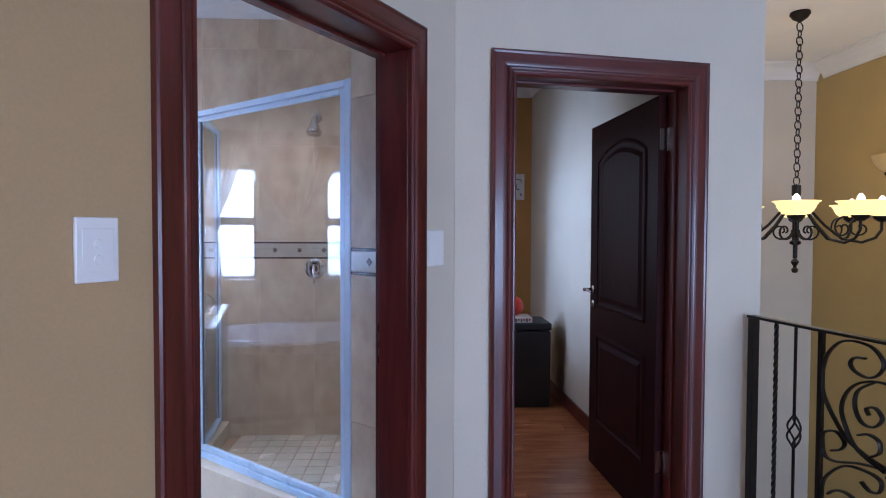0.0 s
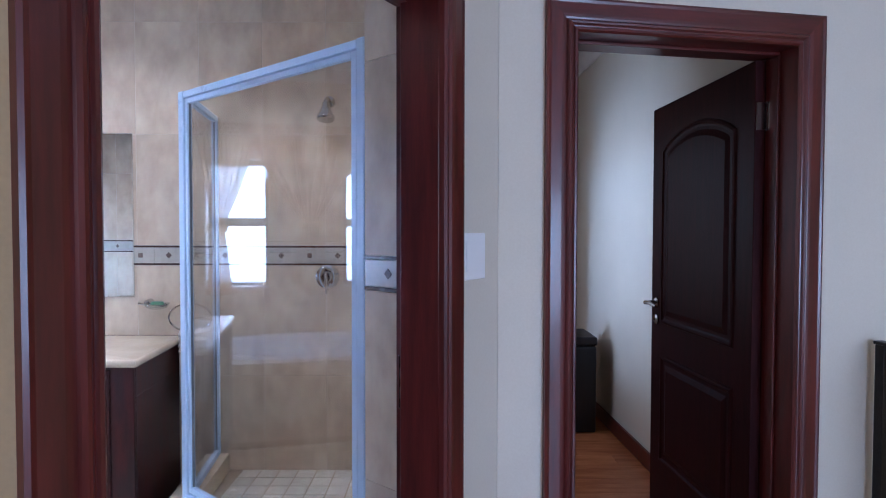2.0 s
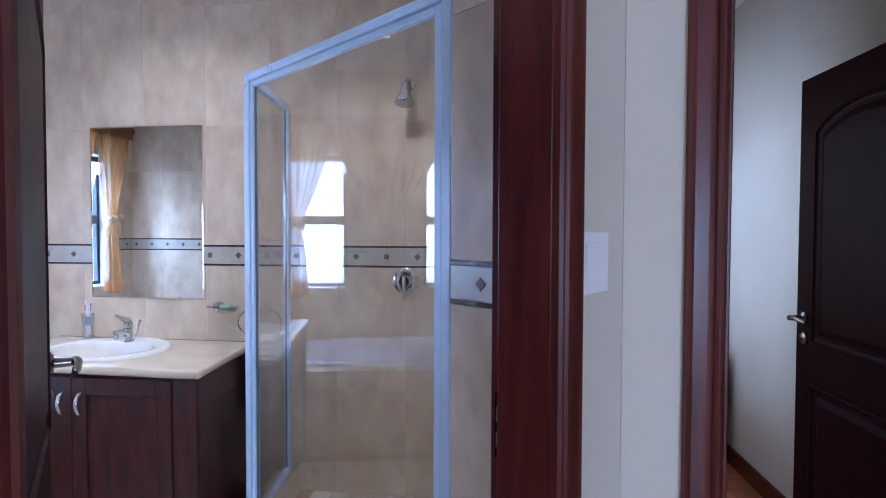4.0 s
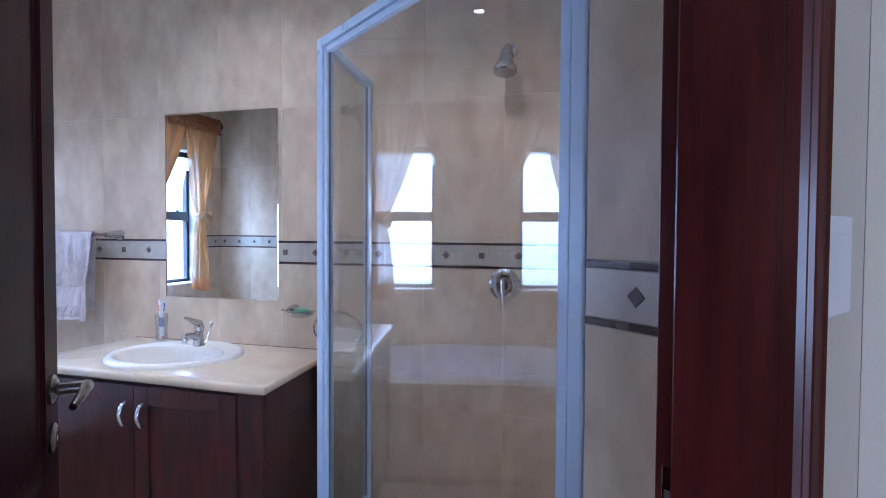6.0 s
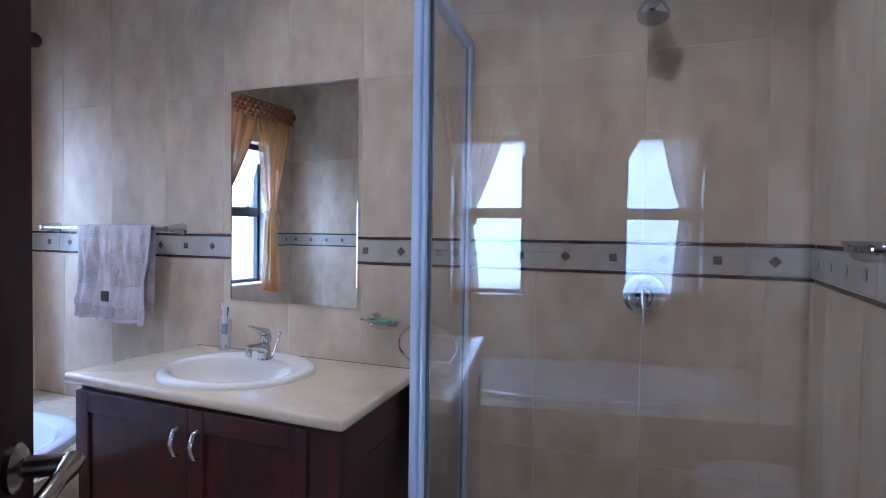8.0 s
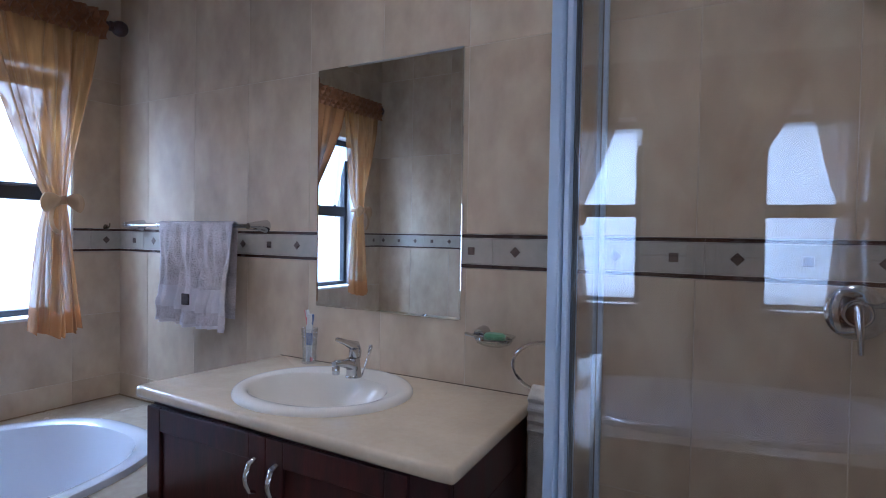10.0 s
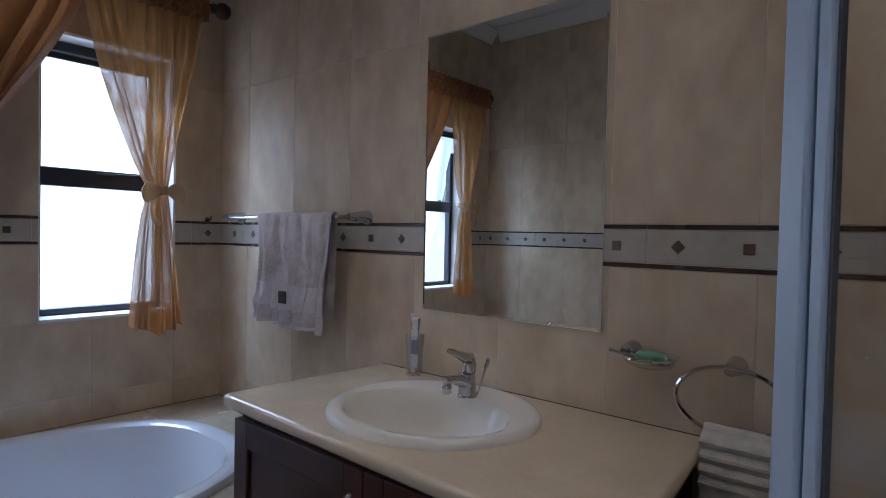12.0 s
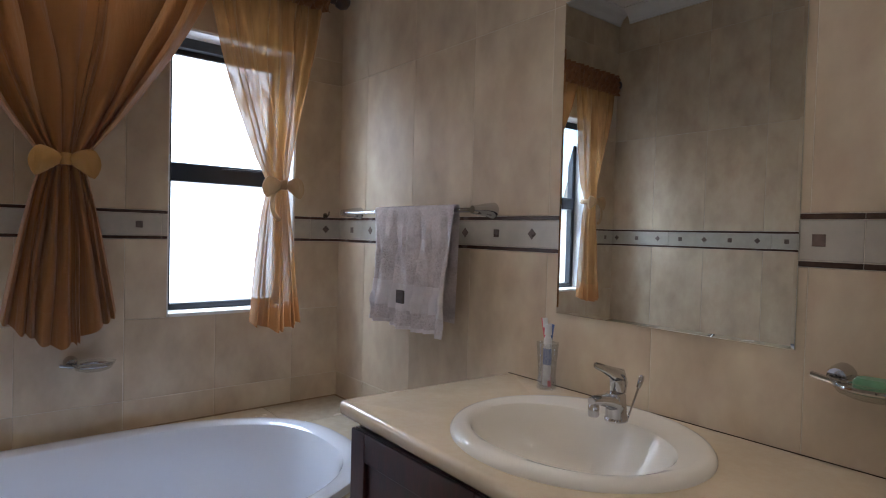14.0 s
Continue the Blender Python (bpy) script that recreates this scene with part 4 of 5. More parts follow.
def curtain(yc, top_a, top_b, waist, zw, zb, flare, folds, seed, mat, label, sag=0.0, bow_size=1.0, ribbon=M_BOW, sweep_a=1.25, sweep_b=1.25, pull=0.0):
    """Hung from the rod, drawn together at height zw and flaring below; the pleats are uneven."""
    rnd = random.Random(seed)
    ob = thing("tied_curtain", pose(RODX, yc, 0), label, "curtain", "curtains on the rod")
    ns, nz = folds * 12, 64
    ztop = RODZ + 0.035
    cuts = [0.0]
    for k in range(folds):
        cuts.append(cuts[-1] + rnd.uniform(0.35, 1.9))
    cuts = [c / cuts[-1] for c in cuts]
    deep = [rnd.uniform(0.35, 1.35) for _ in range(folds)]
    lean = [rnd.uniform(-0.7, 0.7) for _ in range(folds)]
    low = [rnd.uniform(-0.35, 1.0) for _ in range(folds)]

    def pleat(u, z):
        k = next((i for i in range(folds) if u <= cuts[i + 1]), folds - 1)
        f = (u - cuts[k]) / (cuts[k + 1] - cuts[k])
        f = min(1.0, max(0.0, f + lean[k] * math.sin(math.pi * f) * 0.5))
        return (abs(math.sin(math.pi * f)) ** 0.7 - 0.55) * deep[k], k, f

    def point(u, z):
        if z >= zw:
            t = (ztop - z) / (ztop - zw)
            t = min(1.0, max(0.0, t))
            ka, kb = t ** sweep_a, t ** sweep_b
            ya = top_a * (1 - ka) - waist * ka
            yb = top_b * (1 - kb) + waist * kb
            amp = 0.012 + 0.042 * min(1.0, t * 2.2) * (1 - 0.4 * t)
        else:
            t = (zw - z) / (zw - zb)
            k = max(0.0, t) ** 0.75
            ya, yb = -waist - (flare - waist) * k, waist + (flare - waist) * k
            amp = 0.026 + 0.03 * k
        p, k_, f = pleat(u, z)
        y = ya + (yb - ya) * u + (0.022 * math.sin(7 * u + 5 * z + seed) + 0.014 * math.sin(19 * u + 11 * z)) * (yb - ya) * math.sin(math.pi * u)
        near = max(0.0, 1 - abs(z - zw) / 0.1)
        bulge = 0.03 * math.sin(math.pi * u) * (1 if z < zw else min(1.0, (ztop - z) / 0.5))
        back = pull * (max(0.0, 1 - (z - zw) / 0.55) if z > zw else 1 - 0.4 * (zw - z) / (zw - zb))
        return (0.022 - back + amp * p * (1 - 0.4 * near) + 0.012 * near + bulge + 0.004 * math.sin(40 * u + 9 * z), y, z)

    rows = []
    for j in range(nz + 1):
        row = []
        for i in range(ns + 1):
            u = i / ns
            p, k_, f = pleat(u, 0)
            bottom = zb - sag * (1 - abs(2 * u - 1)) ** 0.8 - 0.013 * low[k_] * math.sin(math.pi * f)
            z0 = ztop - 0.08
            row.append(point(u, z0 + (bottom - z0) * j / nz))
        rows.append(row)
    cut = int(nz * 0.93)
    part("drape", sheet(bmesh.new(), rows[:cut + 1]), mat, ob, smooth=True)
    part("hem", sheet(bmesh.new(), [[(x + 0.001, y, z) for x, y, z in r] for r in rows[cut:]]), M_CURTAIN, ob, "doubled darker hem", True)
    rows = []
    for j in range(17):
        z = ztop + 0.008 - 0.125 * j / 16
        row = []
        for i in range(ns * 2 + 1):
            u = i / (ns * 2)
            y = top_a + (top_b - top_a) * u
            a, b_ = math.sin(62 * (y + z * 0.8)), math.sin(62 * (y - z * 0.8))
            row.append((0.03 + 0.022 * max(abs(a), abs(b_)) ** 4 + 0.004 * math.sin(150 * y), y, z))
        rows.append(row)
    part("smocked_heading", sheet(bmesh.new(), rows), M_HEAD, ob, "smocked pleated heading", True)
    bow = part("bow", loft(bmesh.new(), [oval(0.012 * bow_size, 0.014 * bow_size, s_, 16) for s_ in (-0.018, 0.0, 0.018)], True, True), ribbon, ob, "ribbon bow tie-back", True)
    bow.matrix_basis = pose(0.088 - pull, 0, zw)
    for s in (-1, 1):
        lw = bmesh.new()
        loops = []
        for k in range(11):
            t = k / 10
            hh = bow_size * (0.009 + 0.036 * t ** 0.7) * (1 - 0.12 * max(0, t - 0.8) / 0.2)
            th = bow_size * (0.007 + 0.014 * math.sin(math.pi * min(1, t * 1.05)))
            loops.append([(th * math.cos(q) * (1 + 0.3 * math.sin(2 * q + 5 * t)), s * bow_size * (0.01 + 0.066 * t + 0.008 * t * math.cos(2 * q)), hh * math.sin(q) - 0.012 * t * t) for q in [2 * math.pi * c / 18 for c in range(18)]])
        loft(lw, loops, True, True)
        part("bow_loop", lw, ribbon, bow, "", True)
    part("tie_band", sweep(bmesh.new(), [(0.034 - pull + 0.05 * math.cos(q), (waist + 0.006) * math.sin(q), zw) for q in [2 * math.pi * c / 20 for c in range(20)]], 0.006, 8, True, flat=2.2), ribbon, ob, "ribbon band", True)
    if ribbon is M_PALEBOW:
        part("ribbon_tail", sweep(bmesh.new(), [(0.09 - pull, -0.012 - 0.035 * math.sin(q), zw - 0.012 - 0.06 * (1 - math.cos(q))) for q in [math.pi * c / 14 for c in range(15)]], 0.005, 6, flat=2.0), ribbon, bow.parent, "", True)
    return ob


curtain(2.55, -0.46, 0.48, 0.05, 1.484, 1.0, 0.156, 10, 3, M_CURTAIN, "amber voile curtain between the windows, tied with a gold bow", 0.1, 1.12, M_BOW, 1.45, 1.45)
curtain(3.266, -0.295, 0.18, 0.035, 1.458, 0.925, 0.1, 9, 5, M_SHEER, "sheer amber curtain over the window edge, tied with a pale bow", 0.03, 1.0, M_PALEBOW, 1.5, 1.05, 0.045)
curtain(1.925, -0.19, 0.21, 0.038, 1.505, 0.93, 0.088, 9, 9, M_SHEER, "sheer amber curtain near the corner, tied with a pale bow", 0.03, 1.0, M_PALEBOW, 1.05, 1.4, 0.045)

# ---- towel rail, towel, ring, dishes ----
rail = thing("towel_rail", pose(-2.972, YB - 0.008, 1.362), "chrome wall-mounted towel rail", "towel rail")
part("bar", sweep(bmesh.new(), [(-0.4, -0.075, 0), (0.4, -0.075, 0)], 0.008, 12), M_CHROME, rail, smooth=True)
for xx in (-0.4, 0.4):
    part("bracket", sweep(bmesh.new(), [(xx, 0, 0), (xx, -0.03, 0.002), (xx, -0.066, 0.0), (xx, -0.088, 0.0)], [0.026, 0.02, 0.015, 0.012], 14), M_CHROME, rail, smooth=True)

tw = thing("hand_towel", pose(-2.903, YB - 0.083, 0), "mauve terry hand towel hung over a chrome rail", "towel")
rows = []
for j in range(61):
    t = j / 60
    row = []
    for i in range(121):
        u_ = i / 120
        x = -0.228 + 0.463 * u_ + 0.012 * math.sin(t * 3)
        length = 0.408
        if t < 0.4:
            f = t / 0.4
            z, y = 1.0 + 0.372 * f, 0.011 + 0.001 * f
        elif t < 0.46:
            q = (t - 0.4) / 0.06 * math.pi
            z, y = 1.372 + 0.008 * math.sin(q), 0.012 * math.cos(q)
        else:
            f = (t - 0.46) / 0.54
            z, y = 1.372 - length * f, -0.012 - 0.014 * f
        wave = 0.007 * math.sin(u_ * 23 + 0.5 + 0.6 * math.sin(t * 9)) + 0.006 * math.sin(u_ * 41 + t * 3) + 0.003 * math.sin(u_ * 83 + 2 * math.sin(t * 14))
        if t >= 0.46:
            f = (t - 0.46) / 0.54
            y += wave * (0.1 + 2.1 * min(1.0, f * 1.8))
            if 0.70 < f < 0.9:
                y += 0.008 * math.sin(u_ * 88 + 2 * math.sin(u_ * 11)) * math.sin((f - 0.7) / 0.2 * math.pi)
            z += -0.012 * u_ * f + 0.004 * math.sin(u_ * 9) * f
        row.append((x, y, z))
    rows.append(row)
part("cloth", sheet(bmesh.new(), rows), M_TOWEL, tw, smooth=True)
band = [[(x, y - 0.0025, z) for x, y, z in r] for r in rows if 1.014 < r[60][2] < 1.12 and r[60][1] < -0.005]
part("woven_band", sheet(bmesh.new(), band), M_TOWELBAND, tw, "pale ruffled woven band", True)
part("hem_strip", sheet(bmesh.new(), [[(x, y - 0.002, z) for x, y, z in r] for r in rows[-2:]]), M_TOWELBAND, tw, "pale hem", True)
part("patch", boxed((-0.008, -0.052, 1.045), (0.034, -0.044, 1.09), 0.002), M_PATCH, tw, "brown woven patch")

ring = thing("towel_ring", pose(-1.393, YB - 0.008, 1.042), "chrome oval towel ring on the wall", "towel ring")
part("wall_mount", sweep(bmesh.new(), [(0, 0, 0), (0, -0.03, 0), (0, -0.055, 0)], [0.022, 0.018, 0.014], 14), M_CHROME, ring, smooth=True)
part("ring", sweep(bmesh.new(), [(0.11 * math.sin(q), -0.052, -0.068 + 0.072 * math.cos(q)) for q in [2 * math.pi * k / 40 for k in range(40)]], 0.005, 8, True), M_CHROME, ring, smooth=True)
ft = thing("guest_towel", pose(-1.37, YB - 0.06, -0.025), "cream ribbed towel folded through a towel ring", "towel")
rows = []
for j in range(121):
    t = j / 120
    row = []
    for i in range(17):
        u_ = i / 16
        if t < 0.45:
            f = t / 0.45
            z, y = 0.62 + 0.31 * f, 0.018
        elif t < 0.55:
            q = (t - 0.45) / 0.1 * math.pi
            z, y = 0.93 + 0.018 * math.sin(q), 0.018 * math.cos(q)
        else:
            f = (t - 0.55) / 0.45
            z, y = 0.93 - 0.36 * f, -0.026 - 0.013 * abs(math.sin(min(1, f / 0.32) * 12.6))
        row.append((-0.07 + 0.14 * u_, y + 0.004 * math.sin(u_ * 14) * (1 - t), z))
    rows.append(row)
part("cloth", sheet(bmesh.new(), rows), M_TOWELB, ft, smooth=True)


def soap_dish(m, label, soap):
    ob = thing("soap_dish", m, label, "soap dish")
    part("wall_mount", sweep(bmesh.new(), [(0, 0, 0), (0, -0.025, 0), (0, -0.04, 0)], [0.022, 0.02, 0.016], 14), M_CHROME, ob, smooth=True)
    part("holder_ring", sweep(bmesh.new(), [(0.06 + 0.052 * math.cos(q), -0.06 + 0.04 * math.sin(q), -0.006) for q in [2 * math.pi * k / 32 for k in range(32)]], 0.0045, 8, True), M_CHROME, ob, smooth=True)
    part("arm", sweep(bmesh.new(), [(0.01, -0.06, -0.005), (-0.01, -0.056, -0.003), (-0.036, -0.054, 0.001)], 0.0055, 8), M_CHROME, ob, smooth=True)
    part("glass_dish", loft(bmesh.new(), [oval(0.03, 0.02, -0.026, 24, 2, 0.06, -0.06), oval(0.052, 0.034, -0.018, 24, 2, 0.06, -0.06), oval(0.068, 0.048, 0.006, 24, 2, 0.06, -0.06), oval(0.064, 0.044, 0.006, 24, 2, 0.06, -0.06), oval(0.048, 0.03, -0.014, 24, 2, 0.06, -0.06)], True, True), M_CLEAR, ob, "clear glass dish", True)
    if soap:
        so = tagged(link_mesh("soap_bar", loft(bmesh.new(), [oval(0.026, 0.017, -0.013, 20, 2.6), oval(0.032, 0.022, -0.006, 20, 2.6), oval(0.032, 0.022, 0.006, 20, 2.6), oval(0.026, 0.017, 0.012, 20, 2.6)], True, True), M_GREEN, smooth=True), "used green bar of soap in a glass dish", "soap")
        so.matrix_world = m @ pose(0.064, -0.06, 0.0)
    return ob


soap_dish(pose(-1.622, YB - 0.008, 1.045), "chrome and glass soap dish holding green soap", True)
soap_dish(pose(XL + 0.008, 2.588, 0.822, 0, 0, 90), "empty chrome and glass soap dish by the bath", False)

# toothbrush tumbler
gx, gy = -2.302, 3.553
gl = tagged(link_mesh("tumbler", loft(bmesh.new(), [oval(0.026, 0.026, 0.0, 24), oval(0.027, 0.027, 0.004, 24), oval(0.024, 0.024, 0.04, 24), oval(0.03, 0.03, 0.125, 24), oval(0.0285, 0.0285, 0.125, 24), oval(0.022, 0.022, 0.04, 24), oval(0.022, 0.022, 0.006, 24)], True, True), M_TUMBLER, smooth=True), "clear tumbler holding toothbrushes and toothpaste on the counter", "tumbler")
gl.matrix_world = pose(gx, gy, CT + 0.0005)


def brush(x, y, lean, turn, mat, label, h=0.18):
    ob = thing("toothbrush", pose(x, y, CT + 0.008, lean, 0, turn), label, "toothbrush")
    part("handle", sweep(bmesh.new(), [(0, 0, 0), (0, 0, h * 0.4), (0, 0.002, h * 0.7), (0, 0, h)], [0.005, 0.0065, 0.0035, 0.004], 8), mat, ob, smooth=True)
    part("bristles", boxed((-0.005, 0.003, h - 0.026), (0.005, 0.014, h), 0.001), M_PAPER, ob)


brush(gx + 0.012, gy - 0.002, 10, -92, M_PINK, "pink and white toothbrush in a tumbler", 0.185)
brush(gx - 0.004, gy + 0.004, 7, 80, M_BLUE, "blue toothbrush in a tumbler", 0.17)
tp = thing("toothpaste_tube", pose(gx + 0.002, gy - 0.004, CT + 0.008, 4, 3, 10), "white and blue toothpaste tube in a tumbler", "toothpaste")
part("tube", loft(bmesh.new(), [oval(0.012, 0.0025, 0.0, 16), oval(0.012, 0.007, 0.05, 16), oval(0.0115, 0.0095, 0.13, 16), oval(0.006, 0.006, 0.142, 16)], True, True), M_PAPER, tp, smooth=True)
part("cap", lathe(bmesh.new(), [(0, 0.142), (0.01, 0.142), (0.009, 0.17), (0, 0.17)], 16), M_PAPER, tp, smooth=True)
part("print_band", loft(bmesh.new(), [oval(0.0124, 0.0078, 0.06, 16), oval(0.0122, 0.0094, 0.105, 16)]), M_BLUE, tp)

# ---- switches ----
def switch(m, label, w, h, rockers):
    ob = thing("light_switch", m, label, "light switch")
    part("plate", boxed((-w / 2, -0.009, -h / 2), (w / 2, 0.0, h / 2), 0.003), M_PLASTIC, ob)
    part("insert", boxed((-w * 0.36, -0.0115, -h * 0.33), (w * 0.36, -0.0092, h * 0.33), 0.001), M_PLASTIC, ob)
    for zz in rockers:
        part("rocker", lathe(bmesh.new(), [(0, 0), (0.009, 0), (0.008, 0.004), (0, 0.005)], 16, pose(0, -0.0115, zz, 90)), M_PLASTIC, ob, smooth=True)


switch(D1 @ pose(-0.106, 0, 1.372), "white two-lever light switch on cream wall", 0.082, 0.124, (0.012, -0.018))
switch(D1 @ pose(1.145, 0, 1.346), "white blank light switch plate on cream wall", 0.132, 0.134, ())


# toilet by the bath, against the wall facing the mirror
wc = thing("toilet", pose(-2.16, YF + 0.01, 0), "white ceramic toilet with a closed lid beside the bath", "toilet")
bowl = [oval(0.1, 0.2, 0.0, 32, 2.4, 0, 0.34), oval(0.105, 0.205, 0.03, 32, 2.4, 0, 0.34), oval(0.09, 0.17, 0.14, 32, 2.2, 0, 0.35), oval(0.13, 0.21, 0.27, 32, 2.1, 0, 0.39), oval(0.178, 0.245, 0.36, 32, 2.1, 0, 0.375), oval(0.182, 0.235, 0.39, 32, 2.1, 0, 0.375), oval(0.17, 0.24, 0.396, 32, 2.1, 0, 0.375)]
part("pan", loft(bmesh.new(), bowl, True, True), M_CERAMIC, wc, smooth=True)
part("seat", loft(bmesh.new(), [oval(0.18, 0.234, 0.397, 32, 2.1, 0, 0.375), oval(0.186, 0.24, 0.402, 32, 2.1, 0, 0.375), oval(0.184, 0.25, 0.413, 32, 2.1, 0, 0.375)], True, True), M_CERAMIC, wc, smooth=True)
part("lid", loft(bmesh.new(), [oval(0.182, 0.247, 0.4145, 32, 2.1, 0, 0.375), oval(0.186, 0.24, 0.42, 32, 2.1, 0, 0.375), oval(0.176, 0.242, 0.434, 32, 2.1, 0, 0.375), oval(0.12, 0.18, 0.438, 32, 2.1, 0, 0.375)], True, True), M_CERAMIC, wc, smooth=True)
part("cistern", boxed((-0.19, 0.0, 0.4), (0.19, 0.125, 0.74), 0.03), M_CERAMIC, wc, smooth=True)
part("cistern_lid", boxed((-0.2, -0.004, 0.742), (0.2, 0.132, 0.775), 0.012), M_CERAMIC, wc, smooth=True)
part("flush_button", lathe(bmesh.new(), [(0, 0.783), (0.02, 0.783), (0.024, 0.776)], 20, Matrix.Translation((0, 0.065, 0))), M_CHROME, wc, smooth=True)

# recessed ceiling downlights
for lx, ly in ((-2.98, 2.57), (-1.75, 2.1), (-1.75, 3.05), (-0.85, 2.75)):
    dl = thing("downlight", pose(lx, ly, CEIL), "small white recessed ceiling downlight, lit", "downlight", "bathroom downlights")
    part("trim_ring", lathe(bmesh.new(), [(0.034, 0.0), (0.048, 0.0), (0.048, -0.004), (0.036, -0.007), (0.034, 0.0)], 24), M_ALU, dl, smooth=True)
    part("lamp", lathe(bmesh.new(), [(0, -0.002), (0.033, -0.002), (0.033, -0.0005), (0, -0.0005)], 20), M_LAMP, dl, "glowing warm lamp face")
    lamp = bpy.data.lights.new("downlight_lamp", "SPOT")
    lamp.energy, lamp.color, lamp.shadow_soft_size, lamp.spot_size, lamp.spot_blend = 19 if lx > -1 else 15 if lx < -2.5 else 10, (1.0, 0.93, 0.82), 0.06, radians(120), 0.6
    lo = new("downlight_lamp", lamp)
    lo.location = (lx, ly, CEIL - 0.075)

soap_dish(pose(XR - 0.008, 2.796, 1.352, 0, 0, -90), "chrome and glass soap dish on the shower wall", False)


# ---- bedroom glimpsed through the second door ----
bx = thing("storage_box", pose(0.575, 4.62, 0), "black vinyl storage chest against the bedroom wall", "chest")
part("body", boxed((0, 0, 0.0), (0.42, 0.38, 0.615), 0.015), M_BLACK, bx)
part("lid", boxed((-0.006, -0.006, 0.618), (0.426, 0.386, 0.68), 0.015), M_BLACK, bx)

gm = thing("game_box", pose(0.545, 4.63, 0.681), "red and white printed game box on the chest", "box")
part("carton", boxed((0, 0, 0), (0.3, 0.22, 0.042), 0.002), M_PAPER, gm)
for k in range(6):
    part("print_bar", boxed((0.16 + 0.022 * k, -0.001, 0.008 + 0.008 * (k % 2)), (0.175 + 0.022 * k, 0.0005, 0.034)), M_INKRED if k % 2 else M_INK, gm)
ball = tagged(link_mesh("ball", lathe(bmesh.new(), [(0.08 * math.sin(math.pi * k / 16), -0.08 * math.cos(math.pi * k / 16)) for k in range(17)], 28), M_RED, smooth=True), "red rubber ball resting on a game box", "ball")
ball.matrix_world = pose(0.71, 4.74, 0.8035)
pic = thing("wall_notice", pose(0.94, 5.894, 1.863), "white printed notice on the amber wall", "poster")
part("sheet", boxed((-0.07, -0.004, -0.13), (0.062, 0, 0.13), 0.001), M_PAPER, pic)
for a, b in (((-0.03, -0.005, 0.07), (0.03, -0.0035, 0.078)), ((0.024, -0.005, 0.04), (0.032, -0.0035, 0.07)), ((-0.035, -0.005, -0.02), (-0.015, -0.0035, 0.03)), ((-0.018, -0.005, -0.03), (0.012, -0.0035, -0.018)), ((0.02, -0.005, -0.09), (0.034, -0.0035, -0.065))):
    part("print_bar", boxed(a, b), M_INK, pic)
structure("baseboard", prism(bmesh.new(), [(1.172, 2.95), (1.187, 2.95), (1.073, 5.9), (1.058, 5.9)], -0.012, 0.1), M_MAHOG, "dark mahogany bedroom baseboard", "baseboard")

# ---- landing: iron balustrade, chandelier, sconce ----
bal = thing("balustrade", D2 @ pose(1.358, -0.03, 0, 0, 0, -90), "black wrought iron balustrade with scrolls along the landing edge", "balustrade")
part("top_rail", boxed((-0.005, -0.02, 1.03), (1.6, 0.02, 1.042), 0.003), M_IRON, bal)
part("bottom_rail", boxed((-0.005, -0.012, 0.1), (1.6, 0.012, 0.112), 0.002), M_IRON, bal)
for x0, w in ((0.0, 0.034), (0.364, 0.02), (1.0, 0.018)):
    part("post", boxed((x0, -w / 2, 0.0), (x0 + w, w / 2, 1.03), 0.003), M_IRON, bal)


def twisted(x):
    bm = bmesh.new()
    loops = []
    for k in range(91):
        z = 0.112 + 0.918 * k / 90
        tw_ = k * 0.5
        loops.append([(x + 0.0095 * math.cos(tw_ + q), 0.0095 * math.sin(tw_ + q), z) for q in (0.785, 2.356, 3.927, 5.498)])
    loft(bm, loops, True, True)
    part("twisted_baluster", bm, M_IRON, bal)


def basket(x, zc):
    bm = bmesh.new()
    sweep(bm, [(x, 0, 0.112), (x, 0, zc - 0.07)], 0.0065, 6)
    sweep(bm, [(x, 0, zc + 0.07), (x, 0, 1.03)], 0.0065, 6)
    for k in range(4):
        pts = []
        for j in range(13):
            t = j / 12
            a = k * math.pi / 2 + t * math.pi
            r = 0.028 * math.sin(math.pi * t)
            pts.append((x + r * math.cos(a), r * math.sin(a), zc - 0.072 + 0.144 * t))
        sweep(bm, pts, 0.0042, 6)
    part("basket_baluster", bm, M_IRON, bal)


twisted(0.148)
basket(0.25, 0.6)
twisted(1.15)
basket(1.27, 0.56)


def scroll(x0, z0, r0, turns, start, sign, r1=0.012, n=40, width=0.008):
    pts = []
    for k in range(n + 1):
        t = k / n
        r = r0 * (1 - t) ** 1.15 + r1
        a = start + sign * turns * 2 * math.pi * t
        pts.append((x0 + r * math.cos(a), 0, z0 + r * math.sin(a)))
    return pts


def through_points(pts, n=7):
    """A smooth curve through the turning points of a scroll, in the plane of the rail."""
    out = []
    for k in range(len(pts) - 1):
        p0, p1, p2, p3 = pts[max(k - 1, 0)], pts[k], pts[k + 1], pts[min(k + 2, len(pts) - 1)]
        for c in range(n):
            t = c / n
            out.append(tuple(0.5 * (2 * b + (c_ - a) * t + (2 * a - 5 * b + 4 * c_ - d) * t * t + (3 * b - a - 3 * c_ + d) * t ** 3) for a, b, c_, d in zip(p0, p1, p2, p3)))
    out.append(pts[-1])
    return [(x, 0, z) for x, z in out]


